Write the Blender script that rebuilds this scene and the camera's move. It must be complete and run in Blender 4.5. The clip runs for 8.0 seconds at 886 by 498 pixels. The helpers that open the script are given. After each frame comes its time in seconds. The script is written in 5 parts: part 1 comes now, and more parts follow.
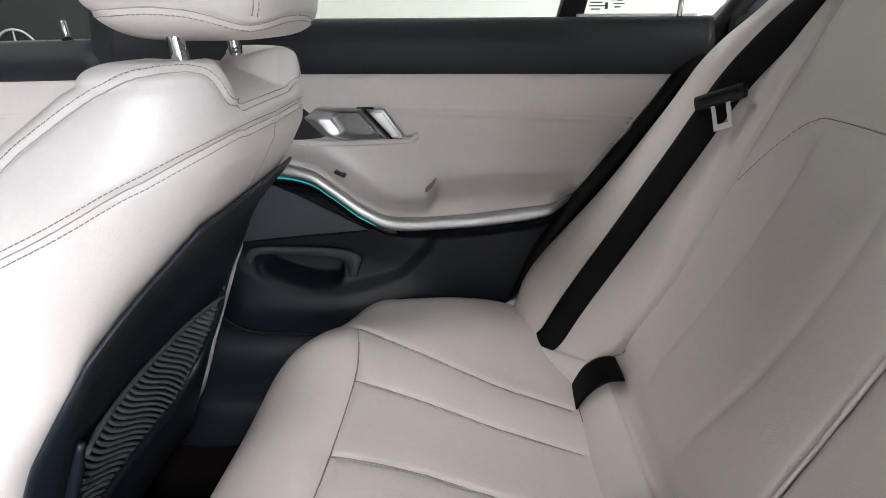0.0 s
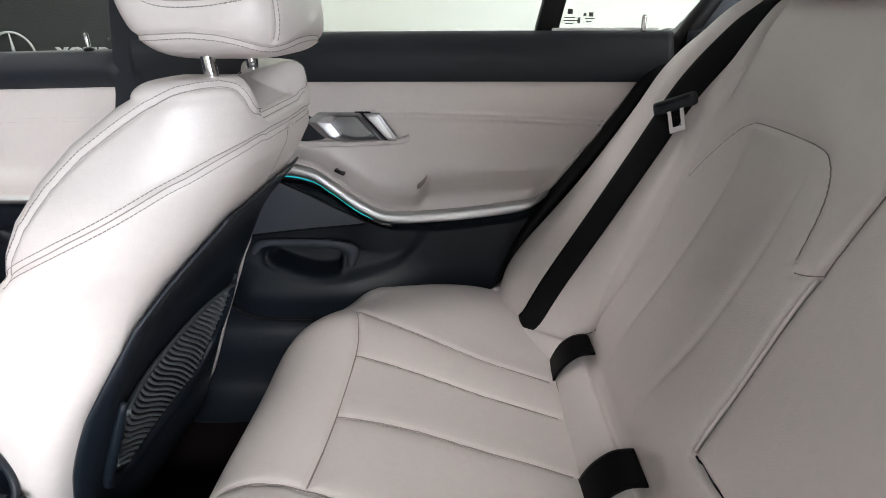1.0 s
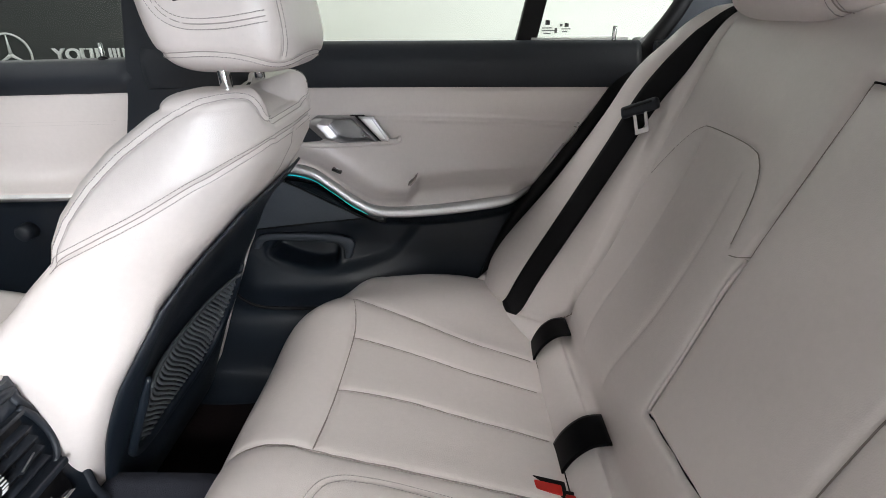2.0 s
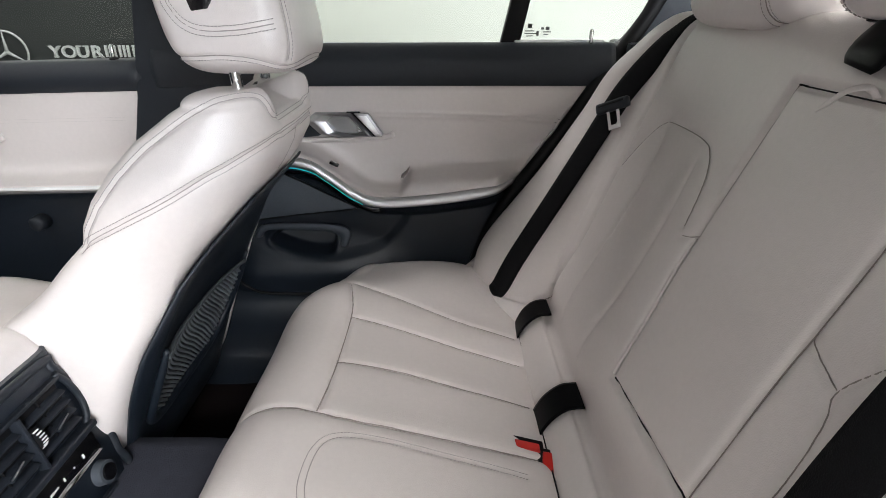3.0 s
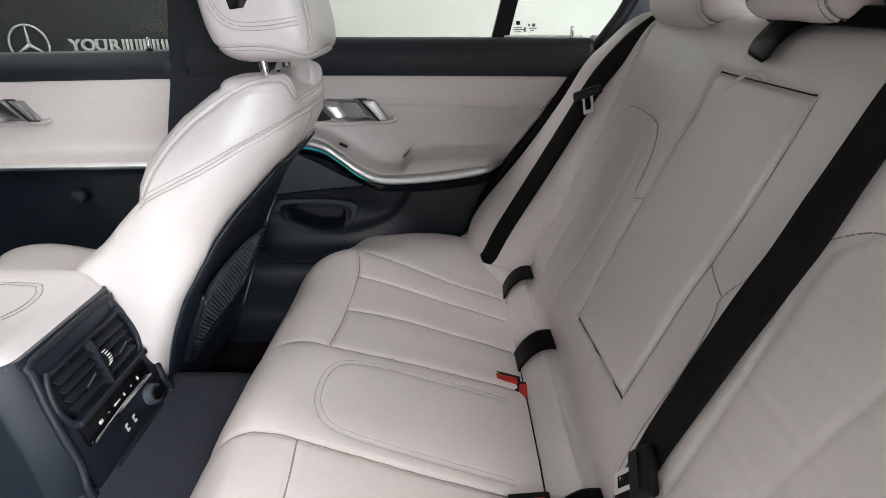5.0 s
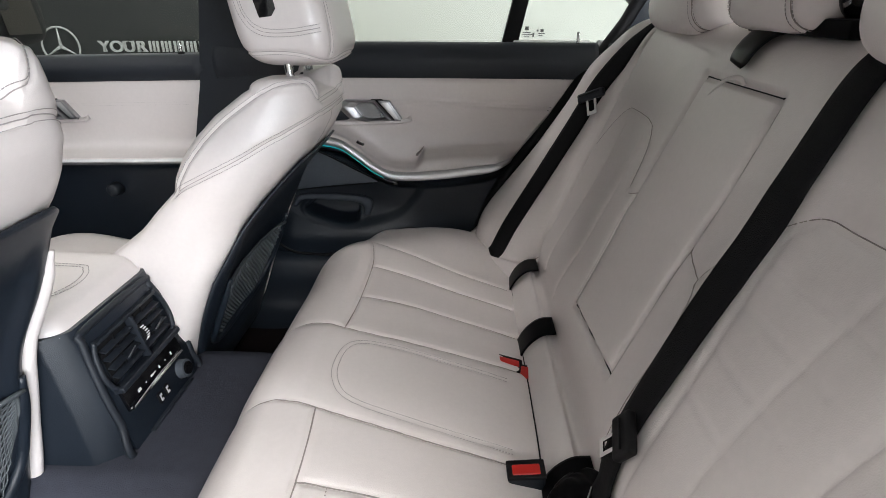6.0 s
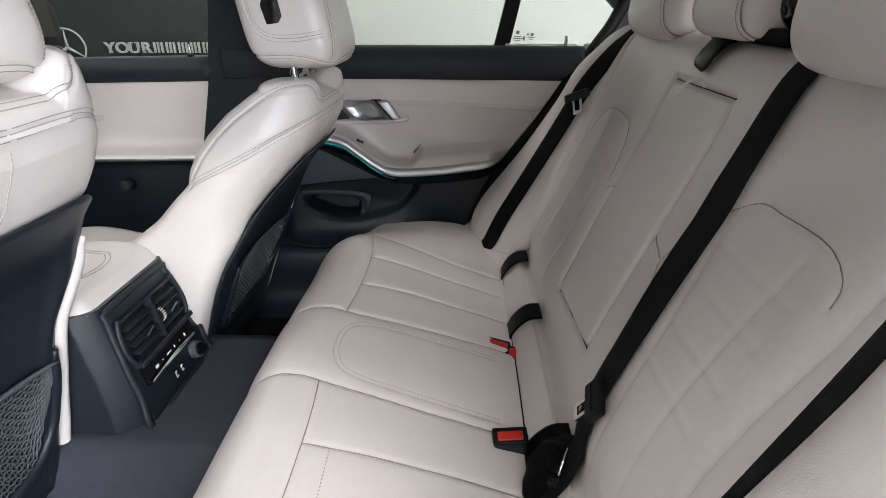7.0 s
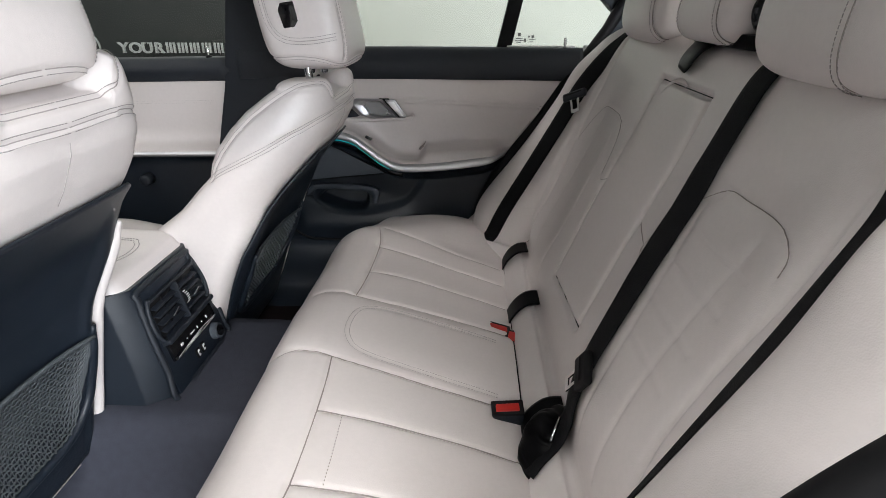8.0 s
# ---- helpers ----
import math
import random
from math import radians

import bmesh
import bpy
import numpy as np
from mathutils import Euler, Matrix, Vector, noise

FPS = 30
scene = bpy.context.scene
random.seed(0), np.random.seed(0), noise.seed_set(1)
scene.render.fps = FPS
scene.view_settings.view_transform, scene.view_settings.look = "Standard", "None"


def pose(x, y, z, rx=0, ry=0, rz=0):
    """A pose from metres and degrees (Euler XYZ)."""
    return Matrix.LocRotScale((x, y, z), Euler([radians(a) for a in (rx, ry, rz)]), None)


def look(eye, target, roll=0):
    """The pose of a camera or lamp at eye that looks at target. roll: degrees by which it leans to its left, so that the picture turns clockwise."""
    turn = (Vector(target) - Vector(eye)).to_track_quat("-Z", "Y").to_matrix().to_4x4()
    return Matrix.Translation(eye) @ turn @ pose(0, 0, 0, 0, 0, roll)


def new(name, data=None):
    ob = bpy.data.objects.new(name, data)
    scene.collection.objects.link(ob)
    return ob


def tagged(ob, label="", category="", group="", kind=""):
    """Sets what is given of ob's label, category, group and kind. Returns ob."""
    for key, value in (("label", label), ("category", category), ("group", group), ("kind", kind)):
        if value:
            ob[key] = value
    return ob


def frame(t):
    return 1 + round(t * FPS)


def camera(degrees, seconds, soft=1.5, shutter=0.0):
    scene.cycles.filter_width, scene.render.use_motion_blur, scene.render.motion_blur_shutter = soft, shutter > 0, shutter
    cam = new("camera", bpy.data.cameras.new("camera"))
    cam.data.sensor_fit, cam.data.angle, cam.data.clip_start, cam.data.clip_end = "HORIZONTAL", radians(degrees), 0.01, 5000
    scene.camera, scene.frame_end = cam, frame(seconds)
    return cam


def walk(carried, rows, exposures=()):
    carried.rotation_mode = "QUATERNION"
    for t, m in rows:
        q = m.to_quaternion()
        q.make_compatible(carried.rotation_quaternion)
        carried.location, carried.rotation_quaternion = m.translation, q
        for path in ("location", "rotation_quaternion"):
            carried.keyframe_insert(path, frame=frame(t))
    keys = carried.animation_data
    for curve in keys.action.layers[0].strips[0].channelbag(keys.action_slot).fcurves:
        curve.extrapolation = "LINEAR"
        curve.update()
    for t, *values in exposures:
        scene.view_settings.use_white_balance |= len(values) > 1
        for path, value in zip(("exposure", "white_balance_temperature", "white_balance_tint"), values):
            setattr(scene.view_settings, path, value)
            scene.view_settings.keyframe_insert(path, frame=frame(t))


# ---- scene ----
from mathutils.bvhtree import BVHTree
from mathutils.kdtree import KDTree

cam = camera(78.2, 8.0, soft=0.75)
PATH = [
    (0, (0.023, -0.242, 0.992), (-0.064, 1.595, 0.204), -0.4),
    (0.5, (0.025, -0.291, 1.001), (-0.041, 1.545, 0.212), -0.3),
    (1, (0.027, -0.339, 1.016), (-0.025, 1.497, 0.226), -0.3),
    (1.5, (0.031, -0.382, 1.025), (-0.003, 1.455, 0.234), -0.3),
    (2.8, (0.04, -0.493, 1.062), (0.032, 1.333, 0.247), -0.3),
    (3, (0.041, -0.509, 1.057), (0.043, 1.319, 0.246), -0.2),
    (3.5, (0.055, -0.544, 1.052), (0.072, 1.282, 0.237), -0.2),
    (4, (0.061, -0.577, 1.059), (0.084, 1.247, 0.24), -0.1),
    (4.5, (0.057, -0.627, 1.06), (0.078, 1.196, 0.238), 0.0),
    (5.8, (0.069, -0.729, 1.073), (-0.003, 1.092, 0.249), -0.1),
    (6, (0.072, -0.745, 1.075), (0.006, 1.078, 0.256), 0.1),
    (6.5, (0.085, -0.789, 1.082), (0.019, 1.034, 0.263), 0.1),
    (7, (0.088, -0.825, 1.088), (0.021, 0.998, 0.269), 0.1),
    (7.5, (0.089, -0.864, 1.093), (0.012, 0.959, 0.274), 0.1),
    (8, (0.094, -0.902, 1.098), (0.008, 0.92, 0.278), 0.1),
]
walk(cam, [(t, look(eye, target, roll)) for t, eye, target, roll in PATH], [(0, 0.24), (1.5, 0.18), (4.0, 0.08), (6.0, -0.10), (8, -0.26)])

# ---- light: a closed showroom with ceiling lamps ----
world = bpy.data.worlds.new("world")
scene.world = world
world.use_nodes = True
world.node_tree.nodes["Background"].inputs[0].default_value = (0.9, 0.95, 1.0, 1)
world.node_tree.nodes["Background"].inputs[1].default_value = 0.05
scene.view_settings.exposure = 0.0


def area_lamp(name, at, target, sx, sy, watts, colour=(1.0, 0.98, 0.97)):
    data = bpy.data.lights.new(name, "AREA")
    data.shape, data.size, data.size_y, data.energy, data.color = "RECTANGLE", sx, sy, watts, colour
    ob = new(name, data)
    ob.matrix_world = look(at, target)
    return ob


COOL, WARM = (1.0, 0.98, 0.97), (1.0, 0.97, 0.87)
LAMPS = [(-2.2, 1.9, 60, COOL), (0.6, 1.9, 12, WARM), (4.2, 1.4, 60, WARM), (-2.2, -2.1, 25, COOL), (1.4, -2.1, 40, COOL), (1.2, -4.3, 290, COOL), (4.2, -1.6, 120, WARM)]
for lx, ly, watts, tone in LAMPS:
    area_lamp("ceiling_lamp_light", (lx, ly, 3.42), (lx, ly, 0), 2.2, 0.8, watts, tone)
# daylight through the shopfront behind the open door
area_lamp("shopfront_daylight", (2.7, -5.6, 1.7), (0.6, 0, 0.9), 5.0, 2.8, 1080, (0.87, 0.93, 1.0))


# ---- materials ----
def material(name, colour, rough=0.5, metal=0.0, vary=0.0, scale=20.0, bump=0.0, bump_scale=300.0, spec=0.5, coat=0.0, wear=0.0):
    """A principled surface with a slow mottling, a fine grain and a bump."""
    m = bpy.data.materials.new(name)
    m.use_nodes = True
    nt = m.node_tree
    n, l = nt.nodes, nt.links
    b = n["Principled BSDF"]
    b.inputs["Base Color"].default_value = (*colour, 1)
    b.inputs["Roughness"].default_value, b.inputs["Metallic"].default_value = rough, metal
    b.inputs["Specular IOR Level"].default_value = spec
    b.inputs["Coat Weight"].default_value = coat
    tc = n.new("ShaderNodeTexCoord")
    if vary:
        big, small = n.new("ShaderNodeTexNoise"), n.new("ShaderNodeTexNoise")
        big.inputs["Scale"].default_value, small.inputs["Scale"].default_value = scale, scale * 14
        big.inputs["Detail"].default_value = 4
        add = n.new("ShaderNodeMath")
        add.operation = "ADD"
        mix = n.new("ShaderNodeMix")
        mix.data_type = "RGBA"
        mr = n.new("ShaderNodeMapRange")
        mr.inputs["From Min"].default_value, mr.inputs["From Max"].default_value = 0.6, 1.4
        for t in (big, small):
            l.new(tc.outputs["Object"], t.inputs["Vector"])
        l.new(big.outputs["Fac"], add.inputs[0])
        l.new(small.outputs["Fac"], add.inputs[1])
        l.new(add.outputs[0], mr.inputs["Value"])
        l.new(mr.outputs[0], mix.inputs["Factor"])
        mix.inputs["A"].default_value = (*[c * (1 - vary) for c in colour], 1)
        mix.inputs["B"].default_value = (*[min(1, c * (1 + vary)) for c in colour], 1)
        l.new(mix.outputs["Result"], b.inputs["Base Color"])
        rr = n.new("ShaderNodeMapRange")
        rr.inputs["To Min"].default_value, rr.inputs["To Max"].default_value = max(0.02, rough - 0.08), min(1, rough + 0.08)
        l.new(big.outputs["Fac"], rr.inputs["Value"])
        l.new(rr.outputs[0], b.inputs["Roughness"])
    if bump:
        v = n.new("ShaderNodeTexVoronoi")
        v.inputs["Scale"].default_value = bump_scale
        nz = n.new("ShaderNodeTexNoise")
        nz.inputs["Scale"].default_value = bump_scale * 0.12
        bp = n.new("ShaderNodeBump")
        bp.inputs["Strength"].default_value, bp.inputs["Distance"].default_value = bump, 0.0006
        bp2 = n.new("ShaderNodeBump")
        bp2.inputs["Strength"].default_value, bp2.inputs["Distance"].default_value = bump * 0.5, 0.0015
        for t in (v, nz):
            l.new(tc.outputs["Object"], t.inputs["Vector"])
        l.new(v.outputs["Distance"], bp.inputs["Height"])
        l.new(nz.outputs["Fac"], bp2.inputs["Height"])
        l.new(bp.outputs[0], bp2.inputs["Normal"])
        l.new(bp2.outputs[0], b.inputs["Normal"])
    return m


LEATHER = material("oyster_leather", (0.668, 0.614, 0.597), 0.38, vary=0.03, scale=9, bump=0.22, bump_scale=700, spec=0.75)
LEATHER_SEAM = material("seam_leather", (0.27, 0.235, 0.215), 0.6)
# leather colour darkened for the shade in the front seats' seam grooves
LEATHER_GROOVE_SHADE = material("leather_groove_shade", (0.36, 0.325, 0.31), 0.55)
THREAD = material("grey_thread", (0.31, 0.285, 0.275), 0.7)
DARK = material("dark_plastic", (0.0092, 0.0135, 0.0205), 0.40, vary=0.12, scale=12, bump=0.3, bump_scale=900, spec=0.40)
DARK_SOFT = material("dark_soft_plastic", (0.0135, 0.0170, 0.0235), 0.5, vary=0.1, scale=10, bump=0.3, bump_scale=800, spec=0.38)
GRILLE = material("grey_grille", (0.062, 0.072, 0.088), 0.55, vary=0.1, scale=15, bump=0.4, bump_scale=1100)
FLAP = material("black_satin_cover", (0.0025, 0.0025, 0.003), 0.30, spec=0.07)
# tint darkened so the bright room reflects as dark surroundings would
MIRROR = material("mirror_dimmed_reflection", (0.045, 0.041, 0.038), 0.03, metal=1.0)
GLOSS = material("gloss_black", (0.004, 0.004, 0.005), 0.08)
SATIN = material("satin_silver", (0.66, 0.66, 0.67), 0.42, metal=1.0, vary=0.04, scale=30)
HANDLE = material("brushed_handle_silver", (0.40, 0.40, 0.41), 0.36, metal=1.0, vary=0.05, scale=40)
# handle silver darkened in colour for the shade of wells and notches
HANDLE_WELL = material("shaded_handle_silver", (0.24, 0.24, 0.245), 0.30, metal=1.0, vary=0.1, scale=40)
CHROME = material("chrome", (0.75, 0.75, 0.76), 0.09, metal=1.0)
CARPET = material("dark_carpet", (0.045, 0.048, 0.063), 0.95, vary=0.15, scale=60, bump=1.0, bump_scale=900, spec=0.1)
BELT = material("black_webbing", (0.005, 0.005, 0.006), 0.7, vary=0.2, scale=100, bump=0.6, bump_scale=700, spec=0.15)
RED = material("red_plastic", (0.46, 0.016, 0.012), 0.40, vary=0.06, scale=60)
RUBBER = material("black_rubber", (0.004, 0.004, 0.005), 0.6, spec=0.25)
# net grey lightened to make up for low light at the passenger pocket
PLEATS_LIGHTENED = material("lightened_grey_pleats", (0.16, 0.18, 0.195), 0.6, vary=0.12, scale=80)
NETTING = material("grey_netting", (0.055, 0.063, 0.070), 0.6, vary=0.12, scale=80)
LINING = material("grey_headlining", (0.45, 0.44, 0.42), 0.9, vary=0.05, scale=200)
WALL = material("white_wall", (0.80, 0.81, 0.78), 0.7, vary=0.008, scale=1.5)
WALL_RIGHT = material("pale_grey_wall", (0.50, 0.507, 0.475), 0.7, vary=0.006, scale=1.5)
# grey for the unseen left and front walls, so less light bounces back
WALL_LOW_BOUNCE = material("low_bounce_grey", (0.33, 0.33, 0.33), 0.7, vary=0.04, scale=1.5)
FLOOR = material("pale_floor", (0.30, 0.30, 0.30), 0.25, vary=0.05, scale=2)
BOARD = material("charcoal_board", (0.0135, 0.0150, 0.0150), 0.5, vary=0.1, scale=3)
SIGN = material("white_sign", (0.75, 0.76, 0.76), 0.5)
LETTERING = material("grey_sign_lettering", (0.40, 0.41, 0.41), 0.5, vary=0.08, scale=12)
PAINT = material("blue_grey_paint", (0.10, 0.14, 0.17), 0.3, coat=0.5)
INK = material("dark_print", (0.05, 0.05, 0.05), 0.6)
PALE = material("pale_print", (0.7, 0.7, 0.7), 0.6)


def glowing(name, colour, strength):
    m = bpy.data.materials.new(name)
    m.use_nodes = True
    b = m.node_tree.nodes["Principled BSDF"]
    b.inputs["Base Color"].default_value = (*colour, 1)
    b.inputs["Emission Color"].default_value = (*colour, 1)
    b.inputs["Emission Strength"].default_value = strength
    return m


AMBIENT = glowing("teal_light_line", (0.01, 0.42, 0.44), 0.55)
PANEL_LIGHT = glowing("lamp_diffuser", (1.0, 0.98, 0.95), 6.0)

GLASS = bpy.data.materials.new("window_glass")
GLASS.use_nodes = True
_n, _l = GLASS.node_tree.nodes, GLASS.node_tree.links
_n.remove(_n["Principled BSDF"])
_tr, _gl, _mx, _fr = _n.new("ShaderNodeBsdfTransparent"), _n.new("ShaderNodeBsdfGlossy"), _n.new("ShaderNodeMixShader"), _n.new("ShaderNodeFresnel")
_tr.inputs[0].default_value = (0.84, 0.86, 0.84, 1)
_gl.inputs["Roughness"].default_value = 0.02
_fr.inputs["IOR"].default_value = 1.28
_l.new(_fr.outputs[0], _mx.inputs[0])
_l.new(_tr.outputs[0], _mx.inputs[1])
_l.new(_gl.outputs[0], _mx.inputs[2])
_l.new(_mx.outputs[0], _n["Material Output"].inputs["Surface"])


# ---- building helpers ----
def smooth(a, b, v):
    t = min(1.0, max(0.0, (v - a) / (b - a)))
    return t * t * (3 - 2 * t)


def spline(pts, n, closed=False):
    """n points along a smooth curve through pts, evenly spaced."""
    p = np.array(pts, float)
    k = len(p)
    idx = np.arange(k if closed else k - 1)
    pick = (lambda j: p[(idx + j) % k]) if closed else (lambda j: p[np.clip(idx + j, 0, k - 1)])
    a, b, c, d = (pick(j)[:, None, :] for j in (-1, 0, 1, 2))
    t = np.linspace(0, 1, 24, endpoint=False)[None, :, None]
    out = 0.5 * (2 * b + (c - a) * t + (2 * a - 5 * b + 4 * c - d) * t * t + (3 * b - a - 3 * c + d) * t ** 3)
    out = np.concatenate([out.reshape(-1, p.shape[1]), p[:1] if closed else p[-1:]])
    s = np.concatenate([[0], np.cumsum(np.linalg.norm(np.diff(out, axis=0), axis=1))])
    q = np.linspace(0, s[-1], n + 1)[:-1] if closed else np.linspace(0, s[-1], n)
    return np.stack([np.interp(q, s, out[:, c]) for c in range(p.shape[1])], 1)


def table(rows, v):
    """Look-up in an array of rows (v, value, ...)."""
    return [float(np.interp(v, rows[:, 0], rows[:, c])) for c in range(1, rows.shape[1])]


def grid_mesh(name, pts, wrap=False, caps=False):
    """A mesh from a grid of points [row][column]; wrap closes each row to a ring, caps closes the ends."""
    nr, nc = len(pts), len(pts[0])
    verts = [tuple(map(float, p)) for row in pts for p in row]
    faces = []
    for i in range(nr - 1):
        for j in range(nc if wrap else nc - 1):
            k = (j + 1) % nc
            faces.append((i * nc + j, i * nc + k, (i + 1) * nc + k, (i + 1) * nc + j))
    if caps:
        for i in (0, nr - 1):
            c = np.mean([pts[i][j] for j in range(nc)], axis=0)
            verts.append(tuple(map(float, c)))
            ci = len(verts) - 1
            for j in range(nc):
                a, b = i * nc + j, i * nc + (j + 1) % nc
                faces.append((a, ci, b) if i == 0 else (b, ci, a))
    me = bpy.data.meshes.new(name)
    me.from_pydata(verts, [], faces)
    bm = bmesh.new()
    bm.from_mesh(me)
    bmesh.ops.recalc_face_normals(bm, faces=bm.faces)
    bm.to_mesh(me)
    bm.free()
    me.shade_smooth()
    return me


def to_mesh(name, bm, flat=False):
    me = bpy.data.meshes.new(name)
    bmesh.ops.recalc_face_normals(bm, faces=bm.faces)
    bm.to_mesh(me)
    bm.free()
    if not flat:
        me.shade_smooth()
        me.set_sharp_from_angle(angle=radians(35))
    return me


def part(name, shape, mat, parent=None, label=""):
    """Links a bmesh or mesh as one object under a thing or a part."""
    me = to_mesh(name, shape) if isinstance(shape, bmesh.types.BMesh) else shape
    ob = new(name, me)
    if mat and not me.materials:
        me.materials.append(mat)
    if parent:
        ob.parent = parent
    return tagged(ob, label)


def thing(name, label, category, group="", kind="", at=(0, 0, 0)):
    ob = new(name)
    ob.empty_display_size = 0.05
    return tagged(ob, label, category, group, kind)


def thicken(ob, t, offset=-1):
    m = ob.modifiers.new("thickness", "SOLIDIFY")
    m.thickness, m.offset = t, offset
    return ob


def box(c, s, bevel=0.004, m=None, segments=2):
    """A bevelled box of size s round c, turned by m."""
    bm = bmesh.new()
    bmesh.ops.create_cube(bm, size=1)
    bmesh.ops.scale(bm, vec=s, verts=bm.verts)
    if bevel:
        bmesh.ops.bevel(bm, geom=bm.edges[:], offset=min(bevel, min(s) * 0.49), segments=segments, profile=0.6, affect="EDGES")
    if m:
        bmesh.ops.transform(bm, matrix=m, verts=bm.verts)
    bmesh.ops.translate(bm, vec=c, verts=bm.verts)
    return bm


def tube(pts, r, seg=8, r2=None, up=None, taper=None):
    """A tube along pts; with r2 and up its section is flat (r wide across up)."""
    p = [Vector(q) for q in pts]
    rows = []
    ref = Vector(up) if up else Vector((0.123, 0.31, 0.94))
    for i, q in enumerate(p):
        d = (p[min(i + 1, len(p) - 1)] - p[max(i - 1, 0)]).normalized()
        a = d.cross(ref)
        a = a.normalized() if a.length > 1e-6 else d.orthogonal().normalized()
        b = a.cross(d).normalized()
        k = taper[i] if taper else 1.0
        rows.append([q + k * (a * r * math.cos(2 * math.pi * s / seg) + b * (r2 or r) * math.sin(2 * math.pi * s / seg)) for s in range(seg)])
    return grid_mesh("tube", rows, wrap=True, caps=True)


def join(meshes, name="joined"):
    """Several meshes as one."""
    verts, faces = [], []
    for me in meshes:
        o = len(verts)
        verts += [v.co[:] for v in me.vertices]
        faces += [tuple(o + i for i in p.vertices) for p in me.polygons]
    out = bpy.data.meshes.new(name)
    out.from_pydata(verts, [], faces)
    out.shade_smooth()
    return out


def prism(outline, depth, axis="y", at=0.0, bevel=0.003):
    """A plate: an outline of 2D points in the plane across axis, from at to at + depth."""
    def lift(u, v, w):
        return {"y": (u, w, v), "x": (w, u, v), "z": (u, v, w)}[axis]
    bm = bmesh.new()
    lo = [bm.verts.new(lift(u, v, at)) for u, v in outline]
    hi = [bm.verts.new(lift(u, v, at + depth)) for u, v in outline]
    n = len(lo)
    bm.faces.new(lo)
    bm.faces.new(hi[::-1])
    for i in range(n):
        bm.faces.new((lo[i], lo[(i + 1) % n], hi[(i + 1) % n], hi[i]))
    bmesh.ops.recalc_face_normals(bm, faces=bm.faces)
    if bevel:
        es = [e for e in bm.edges if e.calc_face_angle(0) > 0.6]
        bmesh.ops.bevel(bm, geom=es, offset=bevel, segments=2, profile=0.6, affect="EDGES")
    return bm


def on_surface(me, pts, n):
    """A smooth line through pts, laid on the mesh: places and normals."""
    tree = BVHTree.FromPolygons([v.co for v in me.vertices], [p.vertices[:] for p in me.polygons])
    raw = [tree.find_nearest(Vector(q))[:2] for q in spline(pts, n)]
    out = []
    for i in range(n):
        w = raw[max(0, i - 3):i + 4]
        out.append((sum((p for p, _ in raw[max(0, i - 1):i + 2]), Vector()) / len(raw[max(0, i - 1):i + 2]), sum((q for _, q in w), Vector()).normalized()))
    return out


def groove(me, lines, depth=0.004, width=0.006, puff=0.0):
    """Presses seams into a mesh along lines of places on it; puff adds a wide soft dip that leaves the leather between seams full."""
    pts = [p for line in lines for p, _ in line]
    kd = KDTree(len(pts))
    for i, p in enumerate(pts):
        kd.insert(p, i)
    kd.balance()
    normals = [v.normal.copy() for v in me.vertices]
    for v, nrm in zip(me.vertices, normals):
        _, _, d = kd.find(v.co)
        if d < max(width * 3, 0.045 if puff else 0.0):
            v.co = v.co - nrm * (depth * math.exp(-(d / width) ** 2) + puff * math.exp(-d / 0.012))
    me.update()


def stitches(line, pitch=0.006, length=0.0042, r=0.0006, side=0.0, lift=0.0006):
    """Thread dashes along a line on a surface, offset sideways by side."""
    verts, faces = [], []
    p = []
    for i, (q, nrm) in enumerate(line):
        d = (line[min(i + 1, len(line) - 1)][0] - line[max(i - 1, 0)][0])
        d = d.normalized() if d.length > 1e-9 else Vector((1, 0, 0))
        p.append(q + d.cross(nrm).normalized() * side + nrm * lift)
    s = [0.0]
    for a, b in zip(p, p[1:]):
        s.append(s[-1] + (b - a).length)
    arr = np.array([q[:] for q in p])
    nrms = np.array([n_[:] for _, n_ in line])

    def at(d):
        return Vector([np.interp(d, s, arr[:, c]) for c in range(3)]), Vector([np.interp(d, s, nrms[:, c]) for c in range(3)])
    d = 0.0
    while d + length < s[-1]:
        (a, na), (b, nb) = at(d), at(d + length)
        w = (b - a).cross(na)
        if w.length > 1e-9:
            w.normalize()
            o = len(verts)
            for q, nq in ((a, na), (b, nb)):
                verts += [(q + w * r)[:], (q + nq * r * 1.4)[:], (q - w * r)[:], (q - nq * r)[:]]
            faces += [(o + i, o + (i + 1) % 4, o + 4 + (i + 1) % 4, o + 4 + i) for i in range(4)] + [(o, o + 3, o + 2, o + 1), (o + 4, o + 5, o + 6, o + 7)]
        d += pitch
    me = bpy.data.meshes.new("stitching")
    me.from_pydata(verts, [], faces)
    return me


# ---- the showroom round the car ----
def slab(name, lo, hi, mat, label, category, bevel=0.0):
    c, s = [(a + b) / 2 for a, b in zip(lo, hi)], [b - a for a, b in zip(lo, hi)]
    return tagged(part(name, box(c, s, bevel), mat), label, category, kind="structure")


slab("ground", (-7, -6, -0.1), (7, 6, 0.0), FLOOR, "pale polished showroom floor", "floor")
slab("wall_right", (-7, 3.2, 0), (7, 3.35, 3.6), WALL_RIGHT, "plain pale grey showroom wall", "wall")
# left and front walls are out of view, greyed to weaken bounced light
slab("wall_left", (-7, -6.0, 0), (7, -5.85, 3.6), WALL_LOW_BOUNCE, "unseen showroom wall, greyed to cut bounced light", "wall")
slab("wall_front", (-7.0, -5.85, 0), (-6.85, 3.2, 3.6), WALL_LOW_BOUNCE, "unseen showroom wall, greyed to cut bounced light", "wall")
